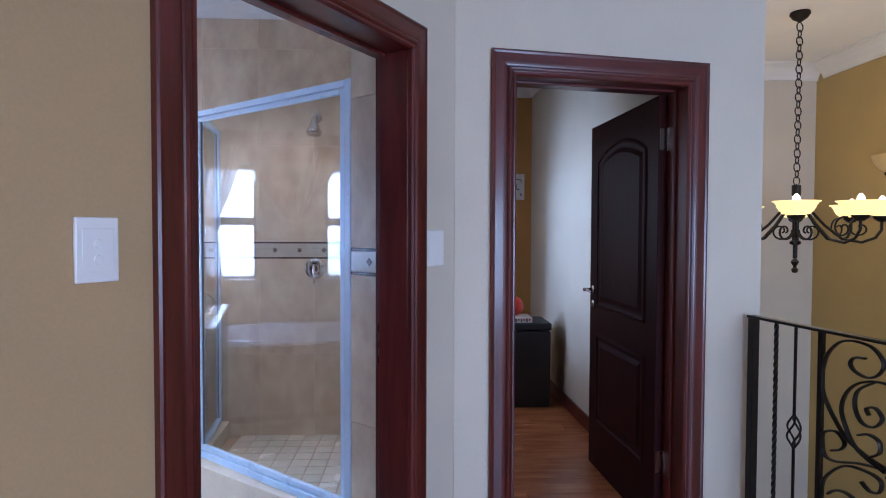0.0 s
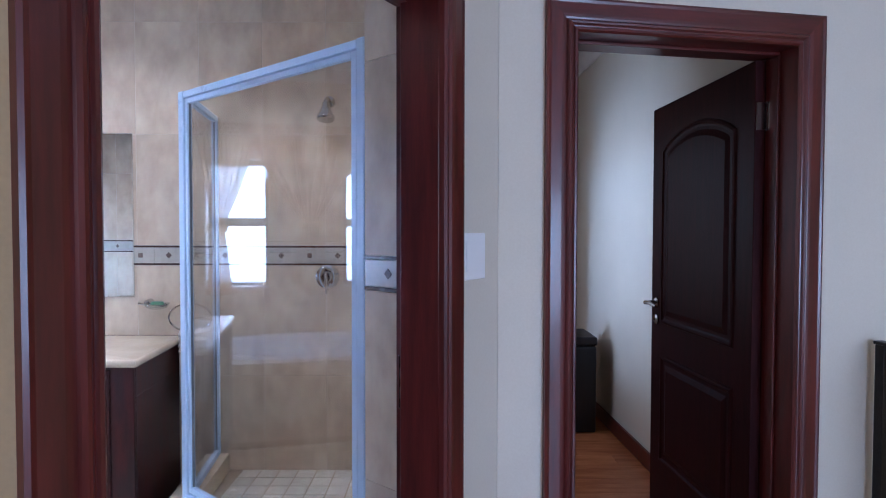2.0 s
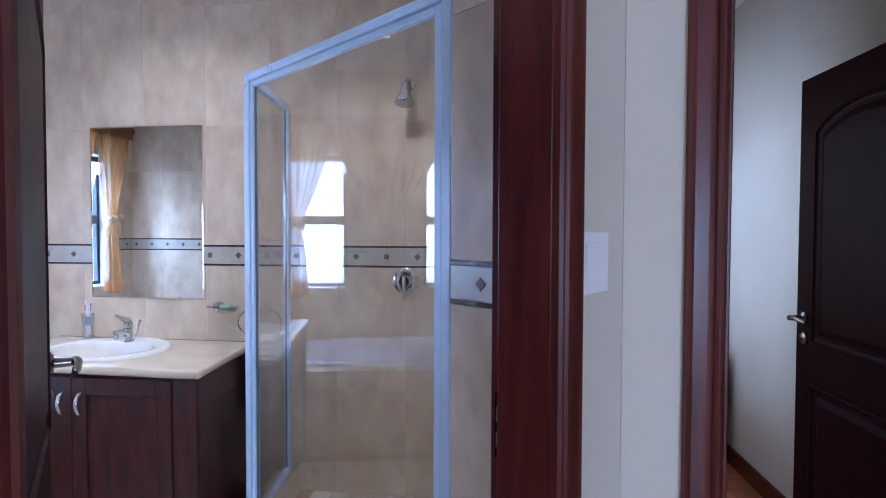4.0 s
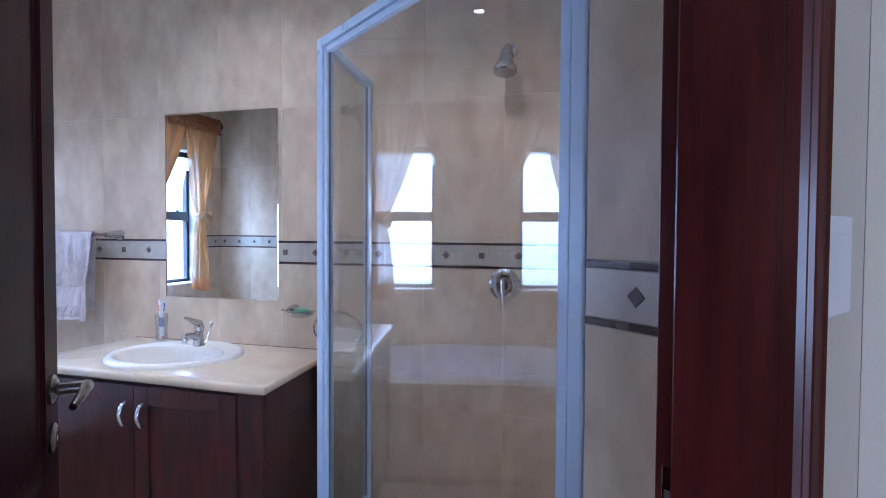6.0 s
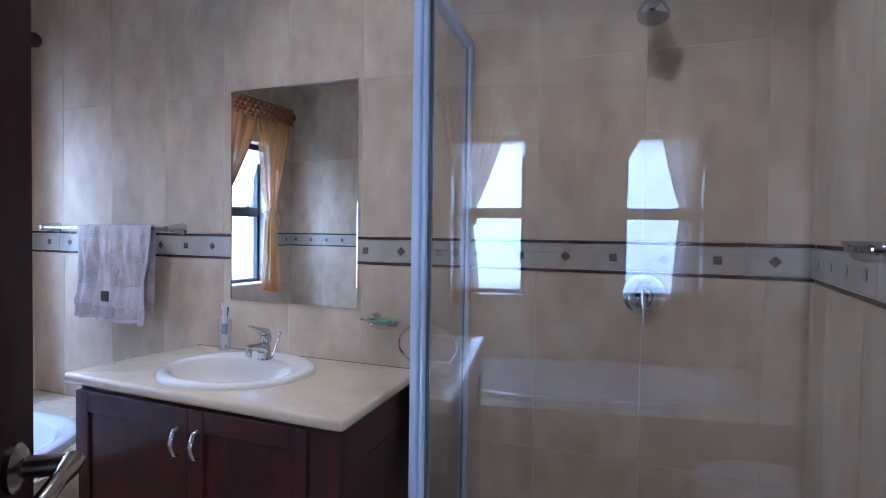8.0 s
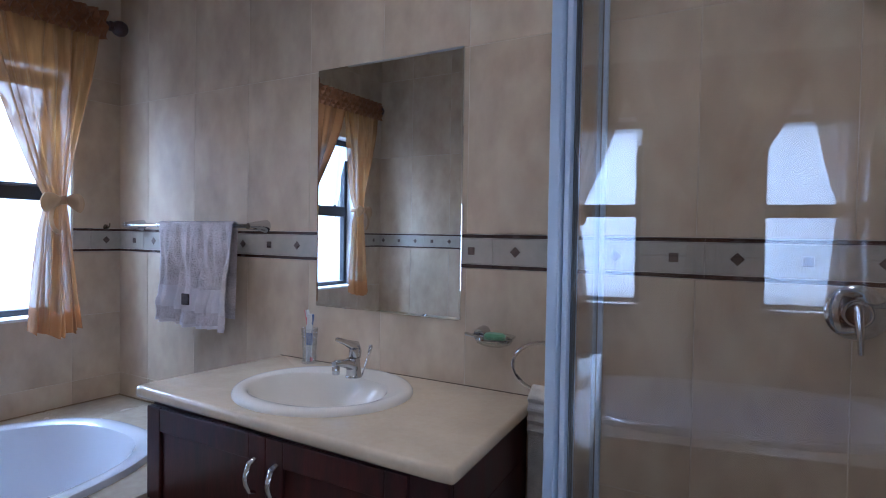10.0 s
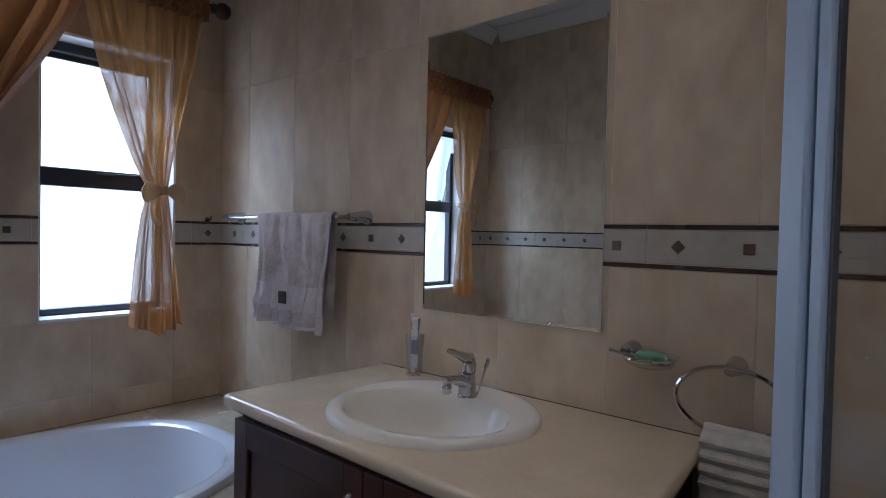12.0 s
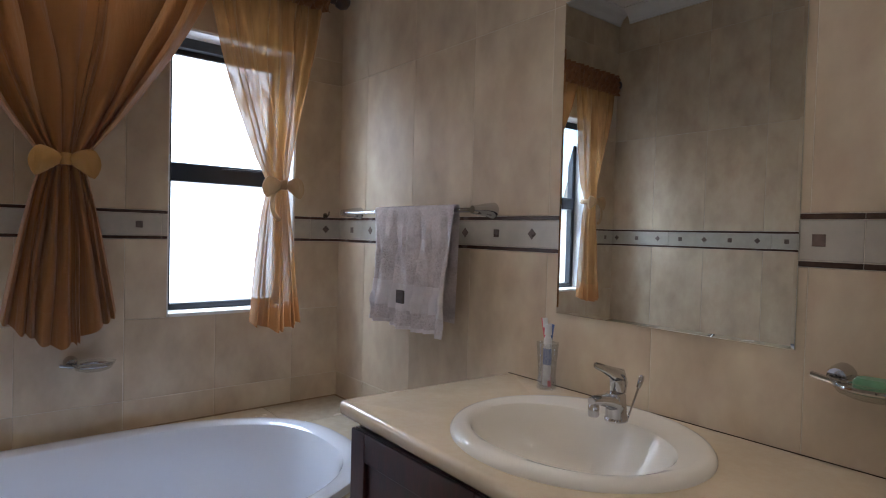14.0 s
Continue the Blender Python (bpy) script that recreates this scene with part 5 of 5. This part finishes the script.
SCROLLS = [
    [(0.64, 0.605), (0.56, 0.625), (0.475, 0.67), (0.385, 0.8), (0.39, 0.92), (0.435, 0.99), (0.495, 1.018), (0.58, 1.01), (0.625, 0.965), (0.61, 0.922), (0.568, 0.9), (0.518, 0.91), (0.498, 0.935), (0.515, 0.96), (0.555, 0.965)],
    [(0.64, 0.59), (0.53, 0.635), (0.475, 0.72), (0.468, 0.78), (0.497, 0.84), (0.55, 0.88), (0.62, 0.895), (0.68, 0.885)],
    [(0.598, 0.892), (0.532, 0.845), (0.52, 0.785), (0.548, 0.735), (0.595, 0.733), (0.625, 0.77), (0.6, 0.8), (0.566, 0.79), (0.576, 0.768)],
    [(0.43, 0.59), (0.47, 0.61), (0.482, 0.64), (0.445, 0.667), (0.392, 0.645), (0.388, 0.596), (0.4, 0.56), (0.446, 0.555), (0.545, 0.585), (0.64, 0.6)],
    [(0.388, 0.39), (0.4, 0.47), (0.48, 0.55), (0.57, 0.567), (0.625, 0.555), (0.622, 0.515), (0.586, 0.503), (0.553, 0.522)],
    [(0.538, 0.686), (0.575, 0.7), (0.615, 0.69), (0.618, 0.65), (0.583, 0.623)],
]
for pts in [through_points(q) for q in SCROLLS] + [scroll(0.5, 0.37, 0.08, 1.4, 2.6, -1, 0.016), scroll(0.58, 0.23, 0.1, 1.5, 1.5, -1), scroll(0.82, 0.83, 0.12, 1.4, 0.0, 1), scroll(0.85, 0.32, 0.12, 1.4, 2.0, 1), scroll(0.76, 0.56, 0.1, 1.3, 3.0, -1)]:
    part("scroll", sweep(bmesh.new(), pts, 0.0115, 8, flat=0.4), M_IRON, bal, smooth=True)

# chandelier over the stairwell
CHX, CHY = 2.44, 3.8
ch = thing("chandelier", pose(CHX, CHY, 0), "black wrought iron chandelier with lit amber glass shades", "chandelier")
part("ceiling_rose", lathe(bmesh.new(), [(0, CEIL + 0.1), (0.06, CEIL + 0.1), (0.062, CEIL + 0.085), (0.045, CEIL + 0.06), (0.015, CEIL + 0.04), (0, CEIL + 0.03)], 20), M_IRON, ch, smooth=True)
zt, zb = CEIL + 0.035, 1.72
k = 0
z = zt
while z > zb:
    bm = bmesh.new()
    big = k % 2 == 0
    r = 0.031 if big else 0.011
    ang = 0.4 if big else 1.9
    sweep(bm, [(r * math.cos(q) * math.cos(ang), r * math.cos(q) * math.sin(ang), z - (0.031 if big else 0.026) + (0.031 if big else 0.026) * math.sin(q)) for q in [2 * math.pi * c / 14 for c in range(14)]], 0.004, 5, True)
    part("chain_link", bm, M_IRON, ch)
    z -= (0.062 if big else 0.052) - 0.011
    k += 1
part("stem", lathe(bmesh.new(), [(0, 1.73), (0.028, 1.725), (0.028, 1.66), (0.02, 1.65), (0.02, 1.36), (0.034, 1.35), (0.034, 1.335), (0.014, 1.325), (0.014, 1.24), (0.0, 1.235)], 14), M_IRON, ch, smooth=True)
part("drop_finial", lathe(bmesh.new(), [(0, 1.24), (0.012, 1.235), (0.026, 1.215), (0.012, 1.19), (0.01, 1.18), (0.022, 1.165), (0.016, 1.145), (0, 1.14)], 14), M_IRON, ch, smooth=True)
for a in range(8):
    q = a * math.pi / 4 + 0.2
    dx, dy = math.cos(q), math.sin(q)
    R = 0.46
    pts = [(0.02, 1.55), (0.08, 1.56), (0.16, 1.46), (0.26, 1.37), (0.36, 1.35), (0.43, 1.38), (R, 1.43), (R, 1.485)]
    fine = []
    for c in range(len(pts) - 1):
        for t in (0, 0.33, 0.66):
            fine.append((pts[c][0] * (1 - t) + pts[c + 1][0] * t, pts[c][1] * (1 - t) + pts[c + 1][1] * t))
    fine.append(pts[-1])
    arm = part("arm", sweep(bmesh.new(), [(r * dx, r * dy, zz) for r, zz in fine], 0.009, 8), M_IRON, ch, smooth=True)
    sc = [(0.35 + (0.06 * (1 - t) + 0.012) * math.cos(1.2 + 7.5 * t), 1.44 + (0.06 * (1 - t) + 0.012) * math.sin(1.2 + 7.5 * t)) for t in [c / 22 for c in range(23)]]
    part("arm_scroll", sweep(bmesh.new(), [(r * dx, r * dy, zz) for r, zz in sc], 0.006, 6), M_IRON, arm, smooth=True)
    sc = [(0.085 + (0.055 * (1 - t) + 0.012) * math.cos(3 + 7.5 * t), 1.42 + (0.055 * (1 - t) + 0.012) * math.sin(3 + 7.5 * t)) for t in [c / 22 for c in range(23)]]
    part("body_scroll", sweep(bmesh.new(), [(r * dx, r * dy, zz) for r, zz in sc], 0.006, 6), M_IRON, arm, smooth=True)
    part("cup", lathe(bmesh.new(), [(0, 1.525), (0.02, 1.525), (0.045, 1.545), (0.05, 1.56), (0.02, 1.562), (0, 1.562)], 14, Matrix.Translation((R * dx, R * dy, -0.045))), M_IRON, arm, smooth=True)
    part("shade", lathe(bmesh.new(), [(0.03, 1.563), (0.07, 1.566), (0.093, 1.59), (0.106, 1.62), (0.116, 1.634), (0.13, 1.641), (0.128, 1.645), (0.112, 1.639), (0.1, 1.624), (0.088, 1.596), (0.066, 1.572), (0.03, 1.569)], 24, Matrix.Translation((R * dx, R * dy, -0.045))), M_SHADE, arm, "lit amber glass bowl shade", True)
    part("bulb", lathe(bmesh.new(), [(0.012, 1.57), (0.014, 1.6), (0.022, 1.64), (0.02, 1.668), (0.008, 1.686), (0, 1.688)], 12, Matrix.Translation((R * dx, R * dy, -0.045))), M_BULB, arm, "lit bulb", True)
bulb = bpy.data.lights.new("chandelier_light", "POINT")
bulb.energy, bulb.color, bulb.shadow_soft_size = 5, (1.0, 0.72, 0.42), 0.25
bo = new("chandelier_light", bulb)
bo.location = (CHX, CHY, 1.72)

sco = thing("wall_sconce", pose(3.398, 4.17, 1.93, 0, 0, -90), "amber glass wall sconce on the ochre wall", "wall lamp")
part("bowl", loft(bmesh.new(), [[(rr * math.cos(q), -rr * 0.55 * math.sin(q), zz) for q in [math.pi * c / 18 for c in range(19)]] for rr, zz in ((0.02, -0.08), (0.09, -0.05), (0.14, 0.0), (0.165, 0.06), (0.158, 0.06), (0.13, 0.0), (0.02, -0.07))]), M_SCONCE, sco, smooth=True)
part("mount", lathe(bmesh.new(), [(0, 0), (0.02, 0), (0.015, 0.02), (0, 0.024)], 12, pose(0, -0.02, -0.085, 90)), M_IRON, sco)


# ---- tiles, piece by piece ----
GAP, PROUD = 0.0014, 0.007
MESHES = {}


def tile_mesh(w, h, mat, depth=PROUD, name="tile"):
    key = (round(w, 3), round(h, 3), mat.name, depth)
    if key not in MESHES:
        w, h = key[0] - GAP, key[1] - GAP
        c = 0.0012
        bm = bmesh.new()
        loft(bm, [[(a, -y, b) for a, b in ((d, d), (w - d, d), (w - d, h - d), (d, h - d))] for d, y in ((0, 0), (0, depth - c), (c, depth))], False, True)
        bmesh.ops.recalc_face_normals(bm, faces=bm.faces[:])
        me = bpy.data.meshes.new(name)
        bm.to_mesh(me)
        bm.free()
        me.materials.append(mat)
        MESHES[key] = me
    return MESHES[key]


def piece(name, me, m, parent):
    ob = new(name, me)
    ob.parent = parent
    ob.matrix_parent_inverse = parent.matrix_world.inverted()
    ob.matrix_basis = m
    return ob


def minus(r, hole):
    x0, x1, z0, z1 = r
    a, b, c, d = hole
    if b <= x0 or a >= x1 or d <= z0 or c >= z1:
        return [r]
    out = []
    if z0 < c:
        out.append((x0, x1, z0, c))
    if z1 > d:
        out.append((x0, x1, d, z1))
    lo, hi = max(z0, c), min(z1, d)
    if x0 < a:
        out.append((x0, a, lo, hi))
    if x1 > b:
        out.append((b, x1, lo, hi))
    return out


BT, BBOT, STR = 1.345, 1.24, 0.0125
ROWS_Z = [(-0.006, 0.084), (0.084, 0.662), (0.662, BBOT), (BT, 1.922), (1.922, 2.5), (2.5, CEIL + 0.02)]


def tile_wall(parent, m, length, first, pitch, motif0, holes=(), low=0.0):
    """m: x along the wall, y into it. first: a joint's place; motif0: place of a diamond."""
    xs = sorted({0.0, length, *[first + pitch * k for k in range(-20, 30) if 0.02 < first + pitch * k < length - 0.02]})
    for z0, z1 in ROWS_Z:
        z0 = max(z0, low)
        if z1 - z0 < 0.02:
            continue
        for a, b in zip(xs, xs[1:]):
            rects = [(a, b, z0, z1)]
            for h in holes:
                rects = [q for r in rects for q in minus(r, h)]
            for r in rects:
                if r[1] - r[0] > 0.006 and r[3] - r[2] > 0.006:
                    piece("tile", tile_mesh(r[1] - r[0], r[3] - r[2], M_TILE), m @ pose(r[0] + GAP / 2, 0, r[2] + GAP / 2), parent)
    step = 0.1472
    j0 = motif0 - step / 2
    js = sorted({0.0, length, *[j0 + 4 * step * k for k in range(-9, 9) if length > 0.4 and 0.02 < j0 + 4 * step * k < length - 0.02]})
    for nm, mat, z0, z1, dep in (("border_tile", M_BAND, BBOT + STR, BT - STR, PROUD), ("listello", M_STRIPE, BT - STR, BT, PROUD + 0.002), ("listello", M_STRIPE, BBOT, BBOT + STR, PROUD + 0.002)):
        for a, b in zip(js, js[1:]):
            rects = [(a, b, z0, z1)]
            for h in holes:
                rects = [q for r in rects for q in minus(r, h)]
            for r in rects:
                if r[1] - r[0] > 0.006:
                    piece(nm, tile_mesh(r[1] - r[0], r[3] - r[2], mat, dep, nm), m @ pose(r[0] + GAP / 2, 0, r[2] + GAP / 2), parent)
    sq = tile_mesh(0.0255, 0.0255, M_MOTIF, PROUD + 0.0012, "inset")
    for k in range(-40, 40):
        x = motif0 + k * step
        if 0.03 < x < length - 0.03 and not any(h[0] - 0.02 < x < h[1] + 0.02 and h[2] < 1.29 < h[3] for h in holes):
            if k % 2 == 0:
                piece("inset", sq, m @ pose(x, 0, 1.2925) @ pose(0, 0, 0, 0, 45) @ pose(-0.012, 0, -0.012), parent)
            else:
                piece("inset", sq, m @ pose(x - 0.012, 0, 1.2925 - 0.012), parent)


# wall behind the basin, window wall, shower wall, wall facing the mirror, inner face of the door wall
tile_wall(wall_back, pose(XL, YB, 0), XR - XL, -3.334 - XL, 0.329, -2.703 - XL)
tile_wall(wall_win, pose(XL, YF, 0, 0, 0, 90), YB - YF, 2.432 - YF, 0.3155, 3.529 - YF, [(a - YF, b - YF, c, d) for a, b, c, d in WINS])
tile_wall(wall_right, pose(XR, YB, 0, 0, 0, -90), YB - 2.39, 0.2, 0.329, 0.093)
pl = math.hypot(PA[0] - PB[0], PA[1] - PB[1])
tile_wall(pier, pose(PB[0], PB[1], 0, 0, 0, math.degrees(math.atan2(PA[1] - PB[1], PA[0] - PB[0]))), pl, 0.5, 0.6, pl - 0.046)
tile_wall(wall_front, pose(-0.76, YF, 0, 0, 0, 180), -0.76 - XL, 0.2, 0.329, 0.11)

# bath deck tiles: top strip and apron
for k in range(8):
    y0, y1 = YF + 0.02 + k * 0.31, min(YF + 0.02 + (k + 1) * 0.31, YB - 0.01)
    if y1 - y0 > 0.05:
        piece("apron_tile", tile_mesh(y1 - y0, 0.5, M_TILE), pose(-2.455, y0, 0.045, 0, 0, 90), deck)


def deck_tile(poly, mat=M_TILE):
    bm = bmesh.new()
    prism(bm, poly, DECK - 0.019, DECK - 0.001)
    return bm


cells = 0.33
ys = [YF + 0.012] + [YB - 0.012 - cells * k for k in range(6, -1, -1) if YB - 0.012 - cells * k > YF + 0.1]
xs = [XL + 0.009, -3.29, -2.96, -2.64, -2.457]
for x0, x1 in zip(xs, xs[1:]):
    for y0, y1 in zip(ys, ys[1:]):
        # clip the tile by the bath's rim
        pts = []
        steps = 10
        edge = [(x0 + (x1 - x0) * k / steps, y0) for k in range(steps)] + [(x1, y0 + (y1 - y0) * k / steps) for k in range(steps)] + [(x1 - (x1 - x0) * k / steps, y1) for k in range(steps)] + [(x0, y1 - (y1 - y0) * k / steps) for k in range(steps)]
        a_, b__ = TUBA - 0.015, TUBB - 0.015
        level = lambda p: (abs(p[0] - TUBX) / a_) ** 2.6 + (abs(p[1] - TUBY) / b__) ** 2.6
        out = []
        g = 0.0022
        for p in edge:
            p = (min(max(p[0], x0 + g), x1 - g), min(max(p[1], y0 + g), y1 - g))
            lv = level(p)
            if lv < 1:
                f = (1 / max(lv, 1e-6)) ** (1 / 2.6)
                p = (TUBX + (p[0] - TUBX) * f, TUBY + (p[1] - TUBY) * f)
                p = (min(max(p[0], x0 + g), x1 - g), min(max(p[1], y0 + g), y1 - g))
            if level(p) < 0.96:
                continue
            if not out or (Vector(p) - Vector(out[-1])).length > 0.002:
                out.append(p)
        if len(out) > 2 and (Vector(out[0]) - Vector(out[-1])).length < 0.002:
            out.pop()
        area = abs(sum(out[i][0] * out[(i + 1) % len(out)][1] - out[(i + 1) % len(out)][0] * out[i][1] for i in range(len(out)))) / 2
        if len(out) > 3 and area > 0.002 and not all(level(p) < 1.02 for p in out):
            o_ = link_mesh("deck_tile", deck_tile(out), M_FLOORTILE, deck)
            o_.matrix_parent_inverse = deck.matrix_world.inverted()

# shower floor mosaic
c = 0.098
for i in range(12):
    for j in range(14):
        x0, y0 = XR - 0.006 - (i + 1) * c, YB - 0.012 - (j + 1) * c
        ok = True
        for px, py in ((x0, y0), (x0 + c, y0), (x0, y0 + c)):
            v = Vector((px, py)) - (kl + i_)
            if v.dot(nrm) > -0.002 or px < RX + 0.07:
                ok = False
        if ok:
            piece("mosaic_tile", tile_mesh(c - 0.004, c - 0.004, M_FLOORTILE, 0.005, "mosaic_tile"), pose(x0 + 0.002, y0 + 0.002, 0.158) @ pose(0, 0, 0, -90), kerb)
# bathroom floor tiles
fb = bpy.data.objects["floor_bathroom"]
for i in range(8):
    for j in range(8):
        x0, y0 = -2.44 + i * 0.33, 1.44 + j * 0.33
        if x0 + 0.33 < -0.3 and y0 + 0.33 < YB and (x0 < -0.9 or y0 > 1.9):
            piece("floor_tile", tile_mesh(0.33, 0.33, M_FLOORTILE, 0.006, "floor_tile"), pose(x0, y0, -0.006) @ pose(0, 0, 0, -90), fb)
# bedroom floor strips
fl = bpy.data.objects["floor_bedroom"]
rnd = random.Random(4)
for i in range(17):
    x = -0.09 - rnd.uniform(0, 0.4)
    y0 = 2.74 + i * 0.185
    while x < 1.15:
        ln = rnd.choice((0.8, 1.2))
        a, b = max(x, -0.09), min(x + ln, 1.16)
        if b - a > 0.05:
            piece("floor_strip", tile_mesh(b - a, 0.185, M_LAMINATE, 0.012, "floor_strip"), pose(a, y0, -0.012) @ pose(0, 0, 0, -90), fl)
        x += ln
